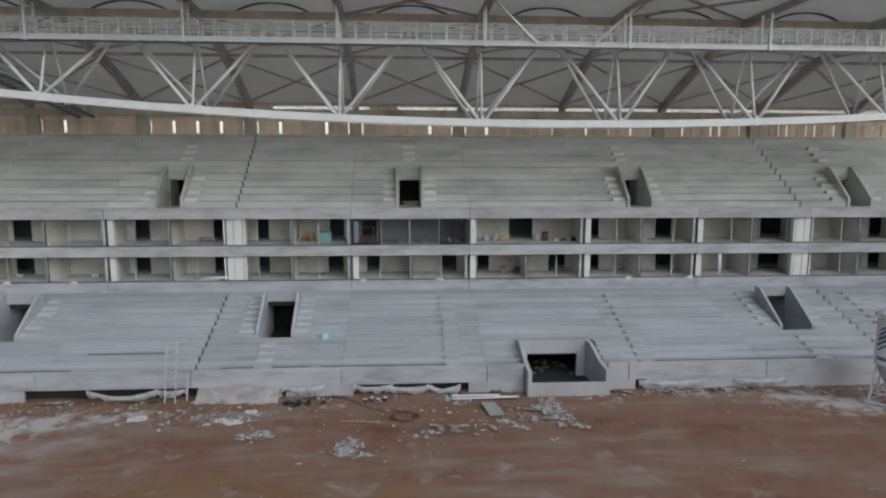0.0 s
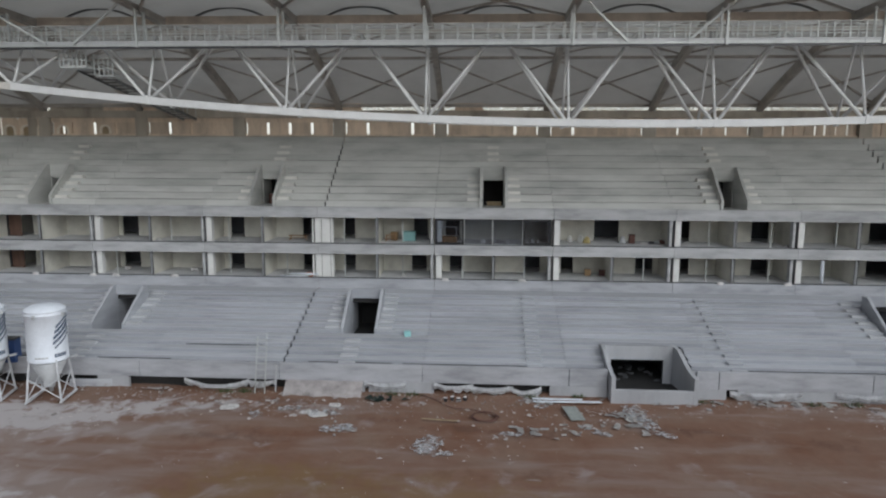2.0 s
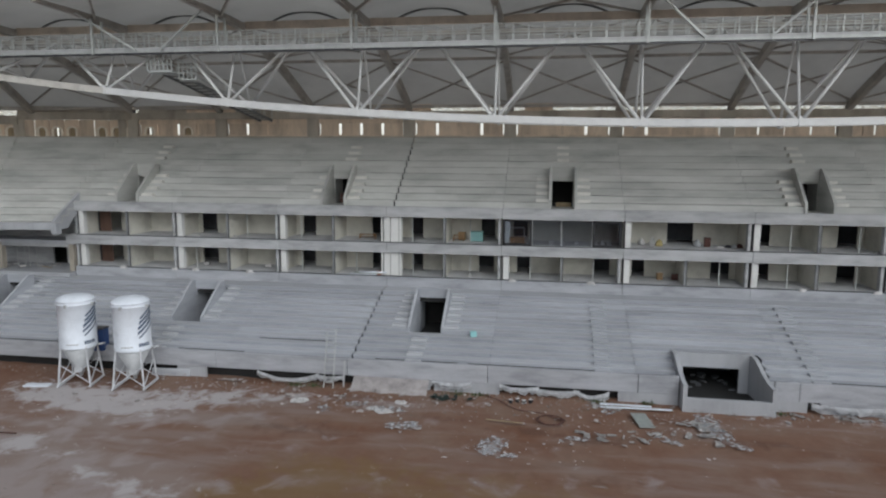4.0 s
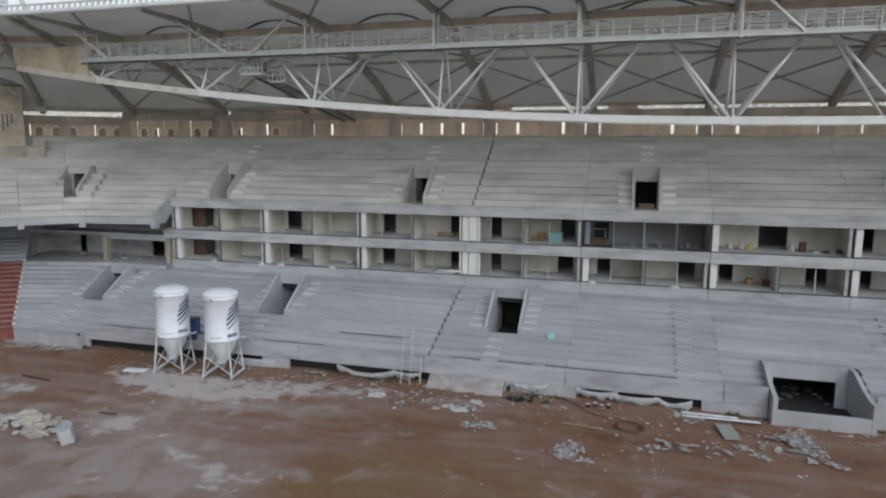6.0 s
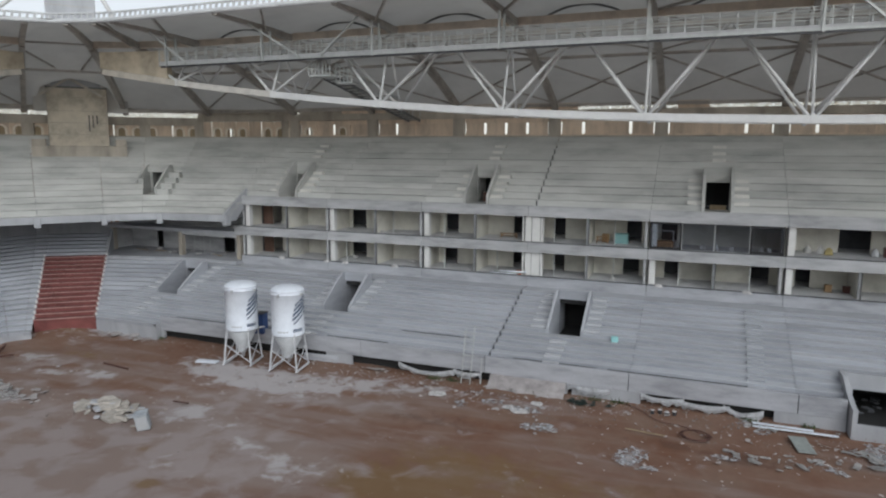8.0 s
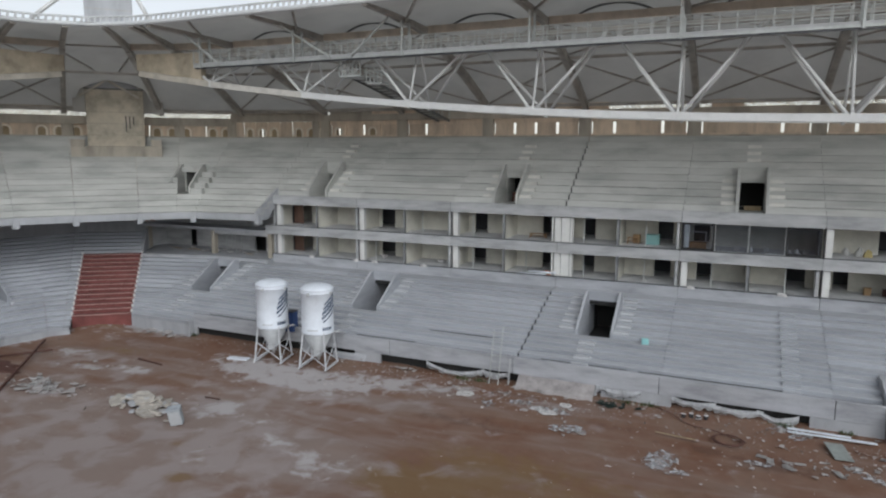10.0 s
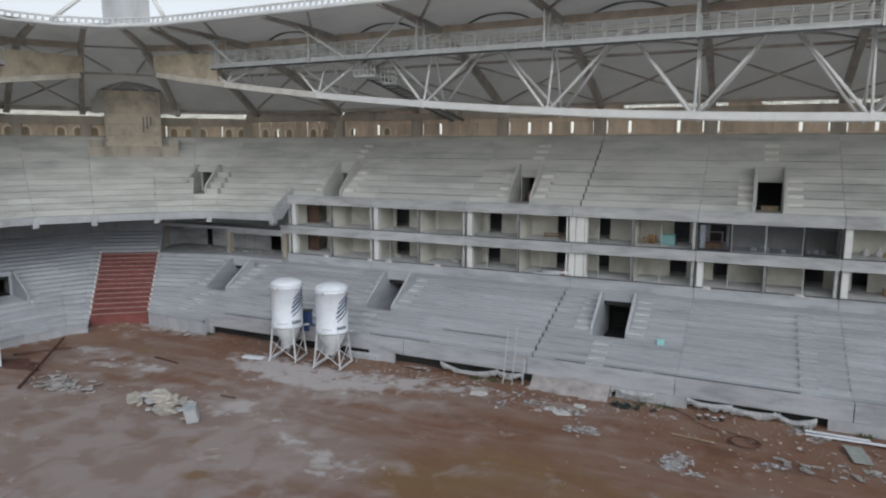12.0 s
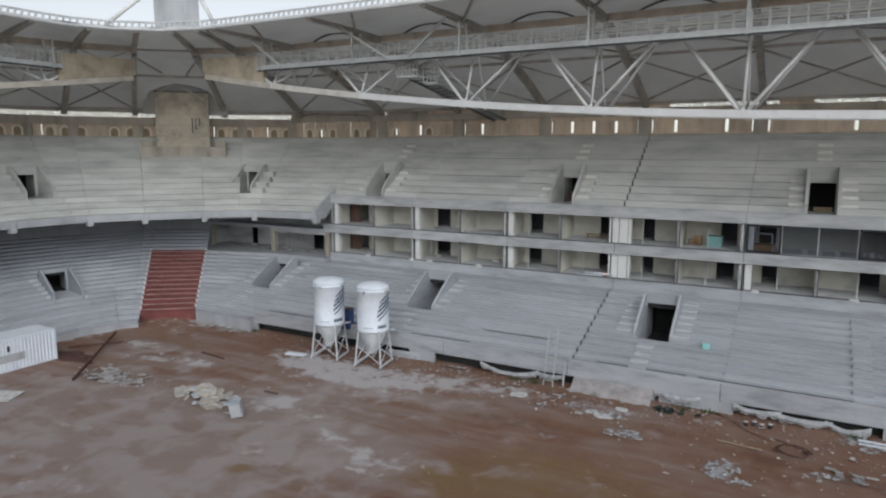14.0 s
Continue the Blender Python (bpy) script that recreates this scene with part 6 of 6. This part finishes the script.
def trestle(x, y, z, l, h, label, rz=0):
    """A low workman's trestle: top board, shelf and four splayed legs."""
    t = thing("trestle", label, "trestle", "trestles", at=pose(x, y, z, 0, 0, rz))
    part("top", box(B(), -l / 2, l / 2, -0.2, 0.2, h - 0.06, h, 0.01), CHEST, t)
    part("shelf", box(B(), -l * 0.4, l * 0.4, -0.16, 0.16, h * 0.4, h * 0.4 + 0.04, 0.005), CHEST, t)
    for sx in (-1, 1):
        for sy in (-1, 1):
            part("leg", bar(B(), (sx * l * 0.46, sy * 0.24, 0), (sx * l * 0.38, sy * 0.15, h - 0.06), 0.07), CHEST, t)


for z in (8.94, 5.86):
    leaf = thing("door_leaf", "dull brown wooden door leaf standing open in a box", "door", "door leaves", at=pose(-44.5, 60.5, z))
    part("panel", box(B(), -0.62, 0.62, -0.025, 0.025, 0.0, 2.15, 0.005), BROWN, leaf)
    for z0, z1 in ((0.15, 0.95), (1.1, 2.0)):
        part("field", box(B(), -0.45, 0.45, -0.04, -0.027, z0, z1, 0.004), BROWN, leaf)
    jamb = solid("door_post", box(B(), -45.28, -45.18, 60.4, 60.55, z, z + 2.2), FRAME, "dark frame post beside an open door leaf", "post", "door posts")
crate(-6.55, 60.0, 8.94, 1.15, 0.6, 0.85, TEAL, "teal_crate", "teal plywood crate standing in a box")
trestle(-8.25, 59.9, 8.94, 1.0, 0.55, "orange-brown timber trestle in a box", 8)
crate(-8.0, 60.5, 8.94, 0.6, 0.4, 0.7, YELLOW, "yellow_carton", "yellowish carton behind a trestle in a box", -6)
sack(9.0, 60.0, 8.94, 0.6, 0.75, BAG, "white peaked sack on the box floor", 0.25)
sack(9.55, 59.8, 8.94, 0.65, 0.6, SACK_Y, "yellow sack on the box floor")
sack(8.1, 60.3, 8.94, 0.55, 0.6, BAG, "pale sack against the back wall of a box", 0.4)
sack(12.85, 60.2, 8.94, 0.6, 0.6, GREYPAINT, "grey sack on the box floor")
crate(13.6, 60.0, 8.94, 0.5, 0.4, 0.75, RUST, "brown_carton", "reddish-brown carton standing in a box")
for k, (x, h, mat) in enumerate(((15.3, 0.22, FRAME), (15.8, 0.3, GREYPAINT), (16.2, 0.35, RUST), (14.6, 0.15, SHEET))):
    sack(x, 59.8, 8.94, 0.6, h, mat, "low bundle of rags on the box floor")
crate(9.8, 60.3, 5.86, 0.5, 0.4, 0.55, YELLOW, "carton", "tan carton on the lower box floor", 6)
crate(11.1, 60.3, 5.86, 0.55, 0.4, 0.5, RUST, "brown_carton", "brown carton on the lower box floor", -8)
for x, z in ((-33.5, 8.94), (-29.6, 8.94), (21.9, 8.94), (-7.0, 5.86), (26.6, 8.94)):
    sack(x, 58.7, z, 0.5, 0.2, BAG, "small white plaster bag on the box floor", 0.4)
for x, y, z, h in ((1.2, 58.9, 8.94, 0.7), (4.6, 58.8, 8.94, 0.75), (5.2, 58.9, 8.94, 0.6), (4.1, 59.1, 8.94, 0.45)):
    sack(x, y, z, 0.42, h * 0.75, BAG, "white bag standing behind the glass", 0.35)
pipe = solid("plastic_pipe", bar(B(), (29.35, 57.75, 5.88), (29.3, 57.75, 8.0), 0.3, sides=10), SILO, "white plastic downpipe standing at a box front", "pipe")
crate(-2.9, 59.2, 8.94, 1.5, 0.6, 0.5, CHEST, "timber_chest", "low timber chest behind the glass")
fr = thing("screen_frame", "white empty frame standing on a timber chest", "frame", at=pose(-2.9, 59.2, 9.5))
for x in (-0.7, 0.7):
    part("upright", bar(B(), (x, 0, 0), (x, 0, 0.85), 0.07), SILO, fr)
part("head", bar(B(), (-0.7, 0, 0.85), (0.7, 0, 0.85), 0.07), SILO, fr)
for x, c in ((0.2, SHEET), (2.4, SHEET)):
    crate(x, 59.5 + rnd.uniform(-0.4, 0.6), 8.94, rnd.uniform(0.3, 0.55), 0.35, rnd.uniform(0.2, 0.45), c, "carton", "small carton abandoned on the box floor", rnd.uniform(-20, 20))
trestle(-16.9, 60.0, 8.94, 1.7, 0.42, "low brown timber trestle in a box")
for x in (-27.0, -33.5):
    crate(x, 60.2, 5.86, rnd.uniform(0.4, 0.7), 0.35, rnd.uniform(0.2, 0.35), SHEET, "carton", "pale carton abandoned on the lower box floor", rnd.uniform(-15, 15))
for dx, dz, mat in ((0, 0.0, SILO), (0.35, 0.1, TEALGREY), (0.9, 0.2, SILO)):
    ob = solid("roll_of_sheet", bar(B(), (-17.9 + dx, 57.45, 5.98 + dz), (-15.4 + dx, 57.5, 5.98 + dz), 0.16, sides=10), mat, "rolled sheet lying on the floor edge of a box", "roll", "rolled sheets")
crate(-15.3, 57.7, 5.9, 0.5, 0.35, 0.3, ORANGE, "orange_carton", "small orange box on the floor edge")
for x in (20.7, 26.4, -3.1, 3.6, -40.7, -35.2, -33.1, -27.6):
    ob = solid("plaster_heap", blob(x, 57.36, 0.42, 0.12, 0.12, int(x * 10) + 400, n=14, rings=3), SHEET, "little heap of white plaster on the floor edge of a box", "heap", "plaster heaps", "stuff")
    ob.location.z = 5.9
# loose things at the foot of the stand
solid("fence_post", bar(B(), (-14.58, 44.7, -0.1), (-14.55, 44.95, 1.85), 0.1), GREYPAINT, "grey steel post leaning on the parapet", "post")
for x, y, size in ((-16.8, 41.6, 0.75), (-10.6, 40.7, 0.8), (-11.3, 41.0, 0.6), (-9.8, 42.3, 0.55)):
    ob = solid("plaster_board", shard(rnd, size, 0.05), SHEET, "broken pale plasterboard lying flat on the dusty earth", "debris", "plasterboards")
    ob.matrix_basis = pose(x, y, -0.02, rnd.uniform(-3, 3), rnd.uniform(-3, 3), rnd.uniform(-20, 20))
scatter_sheets(-23.0, 44.5, 0.5, 0.2, 8, 0.2, 0.45, SHEET, "crumpled white scrap heaped at the foot of the stand", "scrap heap")
